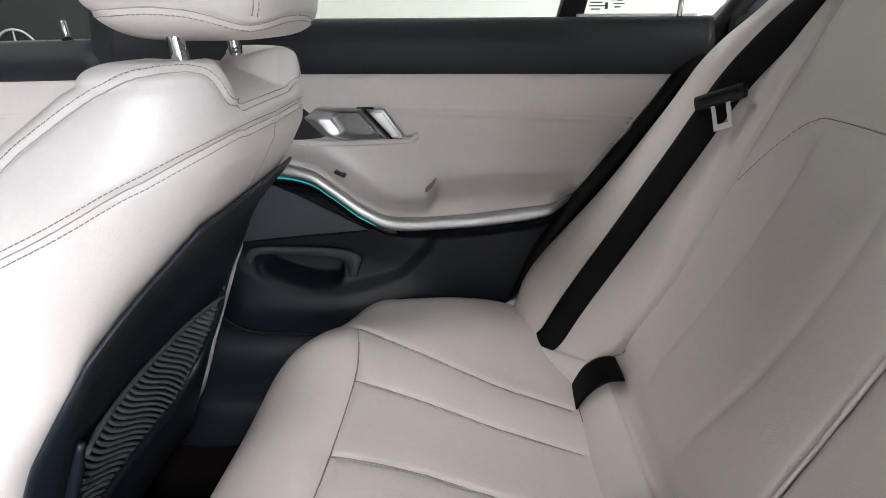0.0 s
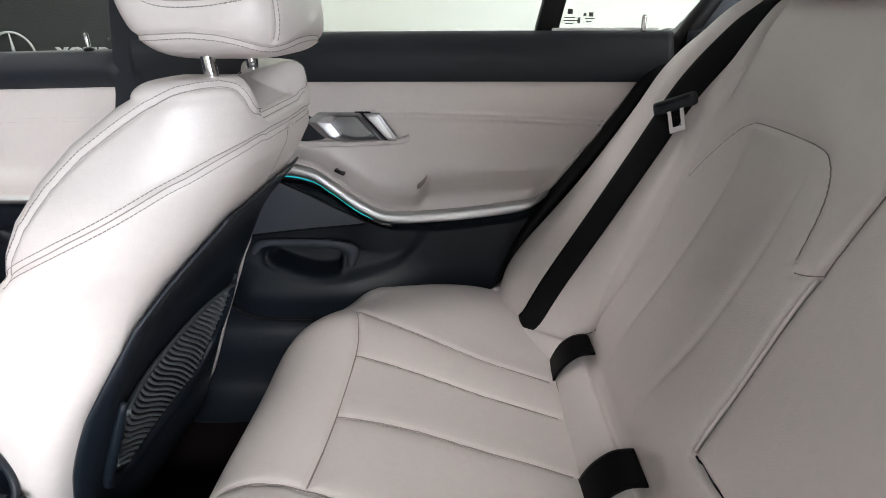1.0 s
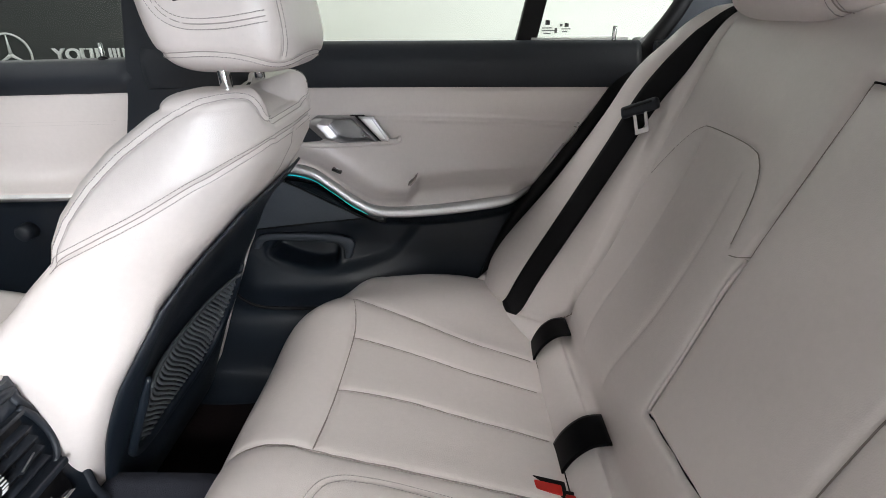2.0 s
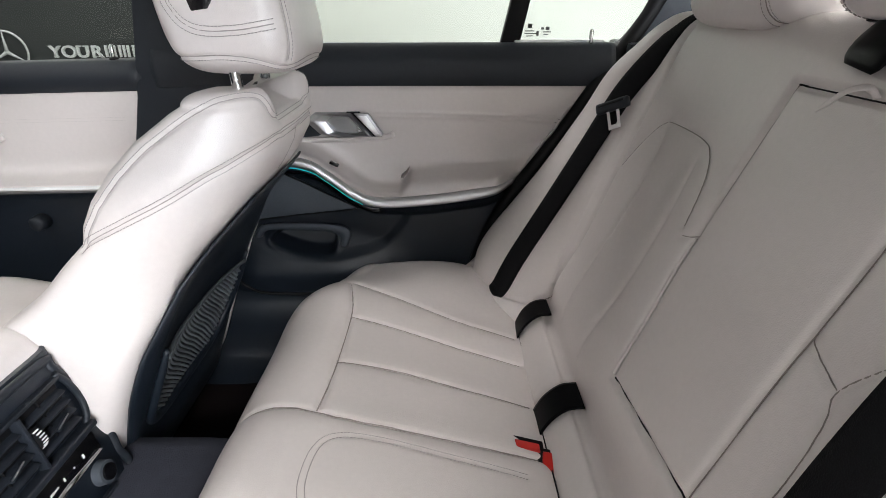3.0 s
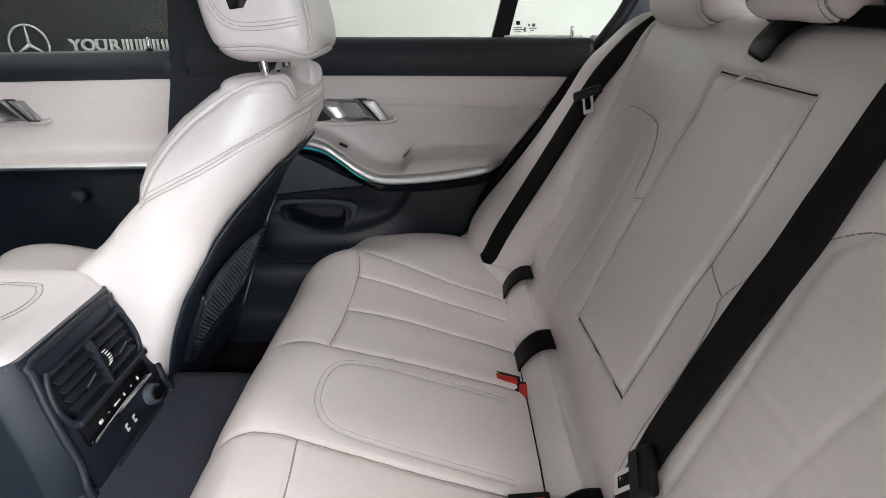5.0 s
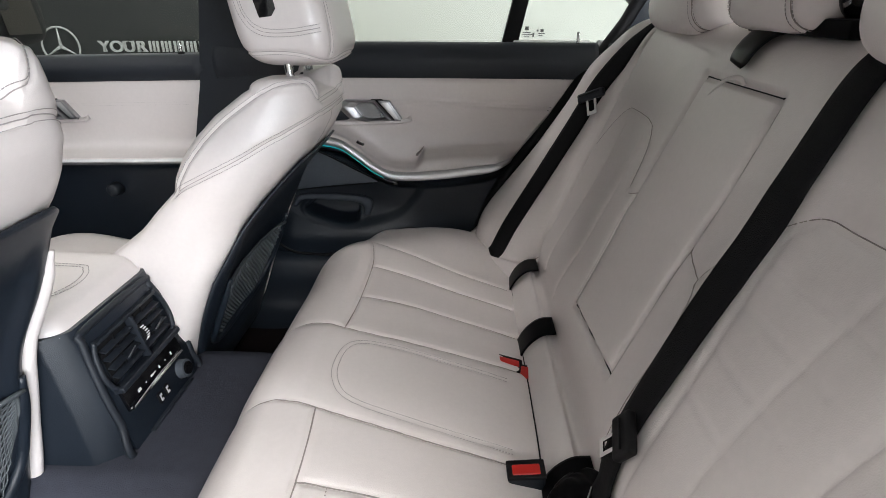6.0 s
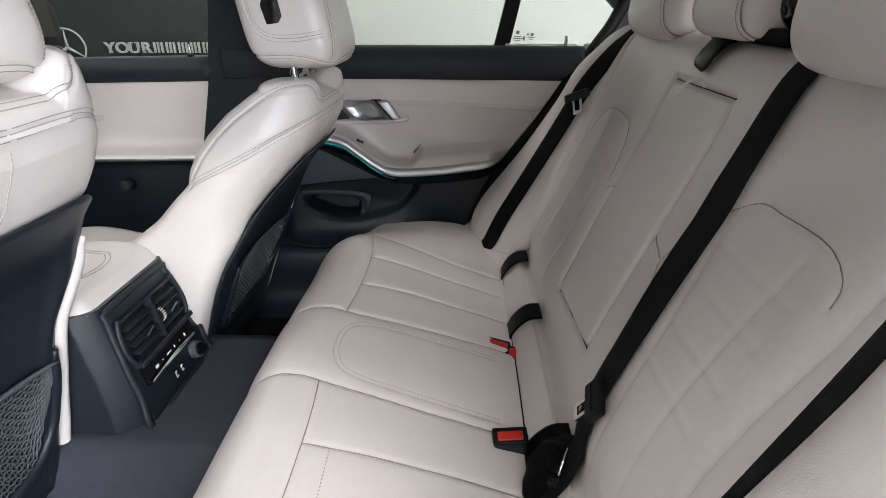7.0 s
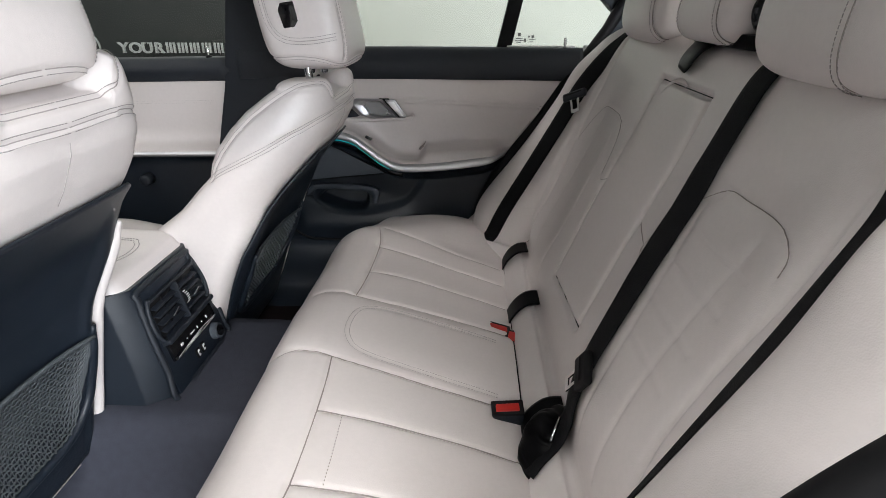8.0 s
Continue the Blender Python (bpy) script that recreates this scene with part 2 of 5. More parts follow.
slab("wall_rear", (6.85, -5.85, 0), (7.0, 3.2, 3.6), WALL, "plain off-white showroom wall", "wall")
slab("ceiling", (-7, -6, 3.6), (7, 3.35, 3.7), WALL, "plain white showroom ceiling", "ceiling")
for lx, ly, watts, tone in LAMPS:
    fix = thing("ceiling_light", "rectangular white ceiling light panel", "ceiling light", "showroom ceiling lights")
    fix.location = (lx, ly, 3.5)
    part("housing", box((0, 0, 0.05), (2.3, 0.9, 0.1), 0.01), SIGN, fix)
    part("diffuser", box((0, 0, -0.012), (2.2, 0.8, 0.02), 0.004), PANEL_LIGHT, fix)

# the dark sign board outside the front window
board = thing("sign_board", "charcoal sign board with pale lettering and a ringed emblem", "sign")
part("panel", box((-3.1, 3.17, 0.70), (3.2, 0.06, 1.40), 0.006), BOARD, board)


# ---- the car's shell ----
def body_sheet(name, rows, mat, label, category, t=0.03):
    ob = part(name, grid_mesh(name, rows), mat)
    thicken(ob, t, 1)
    return tagged(ob, label, category, kind="structure")


# head lining: a shallow vault over the cabin
rows = []
for i in range(21):
    x = -0.78 + 1.42 * i / 20
    sag = 0.05 * ((x + 0.1) / 0.7) ** 2
    rows.append([(x, -0.60 + 1.2 * j / 20, 1.375 - sag - 0.05 * ((j - 10) / 10) ** 4) for j in range(21)])
body_sheet("ceiling_lining", rows, LINING, "pale grey fabric head lining of the car", "roof lining", 0.04)

# floor: footwells either side of a carpeted tunnel
rows = []
for i in range(40):
    x = -1.5 + 1.75 * i / 39
    row = []
    for j in range(61):
        y = -0.72 + 1.44 * j / 60
        hump = 0.194 * (1 - smooth(0.165, 0.26, abs(y))) * (1 - 0.35 * smooth(-0.35, 0.1, x))
        side = 0.10 * smooth(0.64, 0.72, abs(y))
        row.append((x, y, 0.235 + hump + side))
    rows.append(row)
floor = part("floor", grid_mesh("floor", rows), CARPET)
thicken(floor, 0.03, 1)
tagged(floor, "black carpet floor with a raised centre tunnel", "carpet", kind="structure")


# near-black sheet over the carpet, added for the far footwell's shade
rows = []
for i in range(30):
    x = -0.66 + 0.52 * i / 29
    row = []
    for j in range(40):
        y = 0.205 + 0.40 * j / 39
        hump = 0.194 * (1 - smooth(0.165, 0.26, abs(y))) * (1 - 0.35 * smooth(-0.35, 0.1, x))
        row.append((x, y, 0.2385 + hump + 0.004 * math.sin(9 * x + 5 * y)))
    rows.append(row)
FOOTWELL_DARK = material("footwell_shade_pile", (0.0085, 0.0058, 0.0062), 0.95, vary=0.2, scale=50, bump=1.0, bump_scale=800, spec=0.08)
shade_ob = part("footwell_shade", grid_mesh("footwell_shade", rows), FOOTWELL_DARK)
tagged(thicken(shade_ob, 0.008, 1), "brown-black sheet added for the shade in the footwell", "floor mat")


# ---- rear bench ----
def section(pts, first, fine, coarse):
    """A closed outline, close-set up to the share `first` of its length and wide-set behind."""
    d = spline(pts, 800, closed=True)
    cut = int(800 * first)
    return np.concatenate([d[np.linspace(0, cut, fine, endpoint=False).astype(int)], d[np.linspace(cut, 799, coarse).astype(int)]])


def bench_section(y):
    """The outline (x, z) of the cushion at y: nose at the front, falling to the back."""
    a = abs(y)
    crown = 0.006 * (1 - smooth(0.05, 0.16, a)) - 0.004 * smooth(0.45, 0.62, a)
    dip = 0.006 * math.exp(-((a - 0.32) / 0.10) ** 2)
    front = 0.085 * smooth(0.40, 0.68, a) ** 1.3
    pts = [(-0.276, 0.30), (-0.287, 0.36), (-0.289, 0.42), (-0.277, 0.468), (-0.250, 0.512), (-0.212, 0.535), (-0.170, 0.539), (-0.135, 0.531),
           (-0.03, 0.510), (0.08, 0.480), (0.165, 0.452), (0.205, 0.435), (0.235, 0.40), (0.24, 0.33), (0.0, 0.29)]
    out = []
    for x, z in pts:
        k = smooth(0.28, 0.50, z)
        side = smooth(0.45, 0.60, a) * (0.038 * smooth(-0.14, 0.12, x) - 0.024 * smooth(-0.10, -0.17, x))
        if x < 0.1:
            x += front * (0.1 - x) / 0.36
        out.append((x, z + k * (crown - dip + side)))
    return section(out, 0.56, 190, 30)


def ended(y, half, r, section):
    """Shrinks a section towards its middle as y nears the rounded end at half."""
    d = half - abs(y)
    if d >= r:
        return section
    k = math.sqrt(max(0.0, 1 - ((r - d) / r) ** 2))
    c = section.mean(axis=0)
    inset = r * (1 - k)
    v = section - c
    ln = np.linalg.norm(v, axis=1, keepdims=True)
    return c + v * np.maximum(0.05, (ln - inset) / ln)


def spread(half, r, n):
    """Stations across, closer together at the rounded ends."""
    mid = list(np.linspace(-(half - r), half - r, n))
    end = [half - r + r * math.sin(math.pi / 2 * i / 10) for i in range(1, 11)]
    return [-e for e in end[::-1]] + mid + end


BENCH_HALF = 0.672
rows = []
for y in spread(BENCH_HALF, 0.05, 330):
    rows.append([(x, y, z) for x, z in ended(y, BENCH_HALF, 0.05, bench_section(y))])
cushion_mesh = grid_mesh("cushion", rows, wrap=True, caps=True)


WING_HIGH = spline([(-0.10, 0.0), (-0.03, 0.0), (0.0, 0.002), (0.011, 0.008), (0.045, 0.048), (0.07, 0.060), (0.11, 0.056), (0.16, 0.042), (0.2, 0.035)], 80)
WING_LOW = spline([(-0.10, 0.0), (-0.02, 0.0), (0.0, 0.006), (0.05, 0.080), (0.08, 0.115), (0.107, 0.138), (0.14, 0.152), (0.17, 0.156), (0.2, 0.158)], 80)


def back_section(y):
    """The outline (x, z) of the backrest at y."""
    a = abs(y)
    seat = math.exp(-((a - 0.32) / 0.085) ** 4)
    mid = 1 - smooth(0.115, 0.135, a)
    pts = [(0.165, 0.375), (0.185, 0.415), (0.207, 0.452), (0.236, 0.477), (0.258, 0.480), (0.262, 0.505), (0.264, 0.55), (0.278, 0.60), (0.305, 0.67),
           (0.340, 0.76), (0.382, 0.86), (0.420, 0.955), (0.440, 1.005), (0.462, 1.035), (0.50, 1.05), (0.56, 1.045), (0.60, 1.00), (0.58, 0.85), (0.50, 0.60), (0.40, 0.38), (0.26, 0.34)]
    out = []
    for i, (x, z) in enumerate(pts):
        if i < 15:
            up = smooth(0.48, 0.56, z)
            x += 0.012 * seat * up * math.exp(-((z - 0.83) / 0.14) ** 2)
            k = smooth(0.92, 0.47, z)
            d = a - (0.497 - 0.012 * k)
            high, = table(WING_HIGH, d)
            low, = table(WING_LOW, d)
            x -= (high * (1 - k) + low * k) * (1 - 0.5 * smooth(0.95, 1.04, z))
            wing = smooth(0.53, 0.66, a)
            z += -0.10 * wing * smooth(0.9, 1.05, z)
        else:
            z += -0.10 * smooth(0.53, 0.66, a) * smooth(0.9, 1.05, z)
        out.append((x, z))
    return section(out, 0.50, 250, 40)


BACK_HALF = 0.655
rows = []
for y in spread(BACK_HALF, 0.04, 330):
    rows.append([(x, y - 0.012 * smooth(0.54, 0.655, -y), z) for x, z in ended(y, BACK_HALF, 0.04, back_section(y))])
back_mesh = grid_mesh("backrest", rows, wrap=True, caps=True)


def both(pts):
    """A line and its mirror across the car's middle."""
    return [pts, [(x, -y, z) for x, y, z in pts]]


def sew(me, groups):
    """Presses seams into a mesh; each group is (seams, depth, width, points a line, puff). Gives the lines at the seams' floor, group by group."""
    laid = [[on_surface(me, q, n) for q in seams] for seams, depth, width, n, puff in groups]
    for lines, (seams, depth, width, n, puff) in zip(laid, groups):
        groove(me, lines, depth, width, puff)
    tree = BVHTree.FromPolygons([v.co for v in me.vertices], [p.vertices[:] for p in me.polygons])

    def floor_of(p, nrm):
        hit = tree.ray_cast(p + nrm * 0.006, -nrm, 0.03)[0]
        return (hit or p, nrm)
    return [[[floor_of(p, nrm) for p, nrm in line] for line in lines] for lines in laid]


def raised(line, h):
    return [(p + nrm * h, nrm) for p, nrm in line]


# seams of the cushion
deep = [[(-0.272, 0.110, 0.47), (-0.246, 0.110, 0.515), (-0.215, 0.110, 0.538), (-0.185, 0.109, 0.54), (-0.139, 0.107, 0.533), (-0.07, 0.100, 0.522), (0.03, 0.096, 0.50), (0.12, 0.097, 0.47), (0.20, 0.10, 0.44)],
        [(-0.272, -0.104, 0.47), (-0.246, -0.104, 0.515), (-0.215, -0.104, 0.538), (-0.185, -0.107, 0.54), (-0.139, -0.111, 0.533), (-0.07, -0.122, 0.522), (0.03, -0.134, 0.50), (0.12, -0.137, 0.47), (0.20, -0.138, 0.44)]]
deep += both([(-0.139, 0.109, 0.533), (-0.134, 0.18, 0.529), (-0.132, 0.24, 0.527), (-0.131, 0.38, 0.526), (-0.136, 0.437, 0.529), (-0.146, 0.490, 0.53), (-0.155, 0.522, 0.53)])
deep += both([(-0.232, 0.582, 0.47), (-0.205, 0.560, 0.505), (-0.180, 0.542, 0.52), (-0.155, 0.522, 0.53), (-0.087, 0.486, 0.523), (0.003, 0.455, 0.50), (0.088, 0.434, 0.476), (0.19, 0.430, 0.44)])
shallow = [[(-0.132, 0.384, 0.526), (-0.073, 0.372, 0.515), (0.005, 0.357, 0.496), (0.082, 0.345, 0.474), (0.19, 0.342, 0.44)], [(-0.132, -0.385, 0.526), (-0.05, -0.382, 0.511), (0.08, -0.378, 0.474), (0.19, -0.374, 0.44)],
           [(-0.132, 0.240, 0.527), (-0.03, 0.236, 0.508), (0.06, 0.226, 0.48), (0.19, 0.222, 0.44)], [(-0.132, -0.242, 0.527), (-0.03, -0.246, 0.508), (0.06, -0.248, 0.48), (0.19, -0.252, 0.44)]]
inset = [(0.16, 0.055, 0.46), (0.05, 0.058, 0.49), (-0.06, 0.066, 0.522), (-0.104, 0.060, 0.53), (-0.124, 0.036, 0.535), (-0.130, -0.010, 0.536), (-0.125, -0.046, 0.535), (-0.106, -0.078, 0.53), (-0.066, -0.095, 0.522), (0.0, -0.105, 0.50), (0.08, -0.112, 0.48), (0.16, -0.115, 0.46)]
cushion_deep, cushion_shallow, cushion_inset = sew(cushion_mesh, [(deep, 0.0030, 0.0036, 140, 0.0034), (shallow, 0.0026, 0.0036, 140, 0.0030), ([inset], 0.0015, 0.0042, 300, 0.0010)])

# seams of the backrest
crease = both([(0.24, 0.493, 0.49), (0.262, 0.484, 0.505), (0.27, 0.462, 0.56), (0.30, 0.437, 0.66), (0.339, 0.441, 0.756), (0.376, 0.455, 0.858), (0.40, 0.457, 0.925), (0.425, 0.457, 0.985), (0.45, 0.457, 1.03)])
panel = [[(0.358, 0.437, 0.80), (0.382, 0.410, 0.851), (0.396, 0.392, 0.876), (0.401, 0.376, 0.887), (0.402, 0.360, 0.890), (0.403, 0.291, 0.890), (0.396, 0.222, 0.889), (0.391, 0.198, 0.881), (0.384, 0.180, 0.864), (0.372, 0.166, 0.838), (0.352, 0.154, 0.795)],
         [(0.385, -0.430, 0.862), (0.392, -0.426, 0.880), (0.397, -0.406, 0.893), (0.406, -0.369, 0.898), (0.407, -0.305, 0.897), (0.404, -0.258, 0.894), (0.385, -0.216, 0.862), (0.37, -0.192, 0.831), (0.347, -0.164, 0.783), (0.338, -0.173, 0.756), (0.319, -0.180, 0.706), (0.286, -0.180, 0.622), (0.262, -0.184, 0.53), (0.258, -0.186, 0.485)]]
arm = [[(0.430, 0.113, 0.98), (0.406, 0.115, 0.919), (0.379, 0.117, 0.852), (0.356, 0.118, 0.800), (0.319, 0.115, 0.707), (0.275, 0.111, 0.590)],
       [(0.430, -0.103, 0.98), (0.406, -0.108, 0.919), (0.379, -0.111, 0.852), (0.354, -0.110, 0.793), (0.319, -0.110, 0.707), (0.275, -0.112, 0.603)]]
gap_lines = [[(0.43, 0.114, 0.98), (0.43, 0.0, 0.98), (0.43, -0.100, 0.98)], [(0.275, 0.111, 0.588), (0.275, 0.0, 0.597), (0.275, -0.112, 0.605)]]
notch = [[(0.356, 0.118, 0.797), (0.353, 0.130, 0.790), (0.352, 0.146, 0.785)], [(0.356, -0.110, 0.797), (0.353, -0.135, 0.788), (0.351, -0.162, 0.780)]]
channels = both([(0.399, 0.365, 0.876), (0.366, 0.350, 0.798), (0.312, 0.346, 0.678), (0.264, 0.366, 0.53)])
channels += [[(0.386, 0.218, 0.862), (0.344, 0.202, 0.769), (0.30, 0.210, 0.657), (0.263, 0.245, 0.53)], [(0.400, -0.258, 0.888), (0.388, -0.240, 0.863), (0.357, -0.246, 0.786), (0.297, -0.262, 0.645), (0.263, -0.272, 0.53)]]
quilts = [[(0.40, -0.215, z), (0.40, -0.30, z - 0.004), (0.40, -0.40, z - 0.002)] for z in (0.60, 0.66, 0.72, 0.78, 0.835)]
roll = [[(0.25, y, 0.487) for y in np.linspace(-0.48, 0.48, 9)]]
back_crease, back_deep, back_gap, back_panel, _c, _q, back_roll = sew(back_mesh, [(crease, 0.0060, 0.0045, 180, 0.0040), (arm, 0.0050, 0.0042, 180, 0.0030), (gap_lines, 0.010, 0.0042, 120, 0.0), (panel + notch, 0.0022, 0.0040, 240, 0.0016), (channels, 0.0014, 0.0038, 160, 0.0022), (quilts, 0.0010, 0.0045, 100, 0.0006), (roll, 0.008, 0.0050, 400, 0.003)])

rear_seat = thing("rear_bench_seat", "oyster leather rear bench seat with stitched channels and folded armrest", "car seat")
cushion = part("cushion", cushion_mesh, LEATHER, rear_seat)
backrest = part("backrest", back_mesh, LEATHER, rear_seat)


def cords(lines, r, mat, parent, name, sink=0.0, label=""):
    """A thin cord lying in each seam, as one mesh."""
    out = []
    for line in lines:
        out.append(tube([p - nrm * sink for p, nrm in line[::2]], r, 6))
    ob = part(name, join(out, name), mat, parent, label)
    ob["kind"] = "stuff"
    return ob


cords(cushion_deep + cushion_shallow, 0.0012, LEATHER_SEAM, cushion, "seam_cord")
cords(back_crease[:1], 0.0014, LEATHER_SEAM, backrest, "seam_cord")
cut = sum(1 for p, _ in back_deep[0] if p.z > 0.79)
cords([back_deep[0][:cut], back_deep[1]], 0.0011, LEATHER_SEAM, backrest, "seam_cord")
cords([raised(back_deep[0][cut:], 0.003)], 0.0026, LEATHER, backrest, "piping")
cords(back_panel, 0.0007, LEATHER_SEAM, backrest, "seam_cord")
# black cords stand in for the shade inside the armrest's gaps
cords(back_gap, 0.0014, RUBBER, backrest, "armrest_gap_shade", label="black cords for the shade in the folded armrest's gaps")
lay = raised(cushion_inset[0], 0.0012)
ob = part("stitching", join([stitches(lay, 0.0048, 0.0034, 0.00048, side=k) for k in (-0.0045, 0.0045)], "stitching"), THREAD, cushion)
ob["kind"] = "stuff"


# black tube drawn as the gap's shade where the cushion meets the backrest
seat_tree = BVHTree.FromPolygons([v.co for v in cushion_mesh.vertices], [p.vertices[:] for p in cushion_mesh.polygons])
joint = []
for y in np.linspace(-0.44, 0.44, 90):
    hit = seat_tree.ray_cast(Vector((0.1985, y, 0.60)), Vector((0, 0, -1)))[0]
    joint.append((0.1985, y, hit.z + 0.0005))
part("gap_shade_line", tube(joint, 0.0013, 8), RUBBER, cushion, "black line drawn for the gap shade between cushion and backrest")

# pressed row of small dots across the cushion
dots = on_surface(cushion_mesh, [(-0.093, -0.246, 0.515), (-0.091, -0.315, 0.512), (-0.090, -0.380, 0.512)], 80)
ob = part("pressed_dots", stitches(dots, 0.0060, 0.0016, 0.0008), LEATHER_SEAM, cushion)
ob["kind"] = "stuff"

# pull strap of the armrest
strap = spline([(0.431, -0.009, 0.981), (0.422, -0.006, 0.990), (0.411, 0.003, 0.986), (0.404, 0.014, 0.974), (0.401, 0.024, 0.964)], 24)
part("pull_strap", tube([tuple(p) for p in strap], 0.0040, 12, 0.0014, up=(-0.83, 0, 0.55), taper=[1.0] * 18 + [0.95, 0.9, 0.8, 0.65, 0.45, 0.2]), LEATHER, backrest, "leather pull strap of the armrest")

# child seat anchor flaps
for y in (0.465, 0.187, -0.187, -0.465):
    rows = []
    for i in range(13):
        yy = y - 0.031 + 0.062 * i / 12
        arc = [(0.190, 0.402), (0.197, 0.434), (0.212, 0.464), (0.236, 0.486), (0.262, 0.490)]
        rows.append([(x - 0.003, yy, z + 0.002) for x, z in spline(arc, 20)])
    flap = thicken(part("anchor_flap", grid_mesh("anchor_flap", rows), FLAP, backrest, "black glossy child seat anchor cover"), 0.003, 1)
    bars = [box((0.201, y - 0.006 + 0.012 * k, 0.4475), (0.0015, 0.005, 0.010), 0, pose(0, 0, 0, 0, -32, 0)) for k in (0, 1)]
    for bmx in bars:
        part("printed_mark", bmx, PALE, flap)

# rear headrests
def rear_headrest(y, half, x, z, sx, sz, lean=0.0):
    rows = []
    e = 2 / 3.4
    for i in range(49):
        ph = -math.pi / 2 + math.pi * i / 48
        v = math.copysign(abs(math.sin(ph)) ** (2 / 5.0), math.sin(ph))
        k = max(0.002, abs(math.cos(ph))) ** (2 / 4.0)
        row = []
        for j in range(56):
            a = 2 * math.pi * j / 56
            u = math.copysign(abs(math.cos(a)) ** e, math.cos(a)) * k
            w = math.copysign(abs(math.sin(a)) ** e, math.sin(a)) * k
            row.append((x + sx * u + lean * w * sz, y + half * v, z + sz * w))
        rows.append(row)
    return grid_mesh("headrest", rows, wrap=True)


for y, half, x, z, sx, sz in ((0.315, 0.128, 0.492, 1.122, 0.068, 0.095), (-0.320, 0.146, 0.492, 1.118, 0.068, 0.097), (0.0, 0.105, 0.492, 1.118, 0.064, 0.075)):
    me = rear_headrest(y, half, x, z, sx, sz, 0.15)
    inner = -1 if y > 0 else 1
    rings = []
    for off in ((0.82,) if y > 0 else (-0.35,) if y else (0.70, -0.70)):
        rings.append([(x + 1.1 * sx * math.cos(t), y + (inner if y else 1) * half * off, z + 1.1 * sz * math.sin(t)) for t in np.linspace(0.3, 6.0, 24)])
    lay, = sew(me, [(rings, 0.003, 0.004, 160, 0.0)])
    hr = part("headrest", me, LEATHER, rear_seat)
    cords(lay, 0.0009, LEATHER_SEAM, hr, "seam_cord")
    st = part("stitching", join([stitches(raised(q, 0.0022), 0.0048, 0.0034, 0.00048, side=k) for q in lay for k in (-0.005, 0.005)], "stitching"), THREAD, hr)
    st["kind"] = "stuff"
    for k in (-1, 1):
        part("post", tube([(x + 0.01, y + k * 0.04, 1.0), (x + 0.008, y + k * 0.04, 1.03), (x + 0.008, y + k * 0.04, 1.06)], 0.006, 12), CHROME, hr, "chrome headrest post")
for k in (-1, 1):
    part("pivot_cap", tube([(0.492, k * 0.096, 1.090), (0.492, k * 0.111, 1.090), (0.492, k * 0.116, 1.090)], 0.031, 24, up=(1, 0, 0), taper=[1, 1, 0.8]), GLOSS, hr, "round black pivot cap")
part("headrest_tray", box((0.500, -0.035, 1.052), (0.085, 0.215, 0.020), 0.004), FLAP, backrest, "black trim under the middle headrest")
# dark belt guides on the top of the backrest
for y0, y1 in ((0.026, -0.020),):
    guide = spline([(0.430, y0, 1.003), (0.441, y0 - 0.006, 1.028), (0.462, (y0 + y1) / 2, 1.054), (0.50, y1, 1.066), (0.54, y1, 1.066)], 26)
    part("belt_guide", tube([tuple(p) for p in guide], 0.034, 14, 0.0035, up=(-0.75, 0, 0.66), taper=[0.70, 0.9, 0.97] + [1.0] * 23), FLAP, backrest, "black plastic seat belt guide")


# ---- seat belts ----
def belt_strip(me, path, n, width, lift=0.003, twist=None):
    """Webbing laid along a path on a surface."""
    line = on_surface(me, path, n) if me else [(Vector(p), Vector((-0.9, 0, 0.4))) for p in spline(path, n)]
    sm = []
    for i in range(n):
        w = line[max(0, i - 5):i + 6]
        sm.append((sum((p for p, _ in w), Vector()) / len(w), sum((q for _, q in w), Vector()).normalized()))
    rows = []
    for i, (p, nrm) in enumerate(sm):
        d = (sm[min(i + 1, n - 1)][0] - sm[max(i - 1, 0)][0]).normalized()
        a = d.cross(nrm).normalized()
        if twist:
            if a.y < 0:
                a = -a
            w = 0.30 * smooth(0.47, 0.66, p.z)
            a = (a * (1 - w) + Vector(twist) * w).normalized()
            narrow = width * (0.16 + 0.84 * smooth(0.60, 0.92, p.z))
            rows.append([p + nrm * lift + a * narrow * (k + 3 - 3 * (1 - w)) / 6 for k in range(-3, 4)])
            continue
        rows.append([p + nrm * (lift + 0.0012 * (1 - (k / 3) ** 2)) + a * width / 2 * k / 3 for k in range(-3, 4)])
    return grid_mesh("webbing", rows)


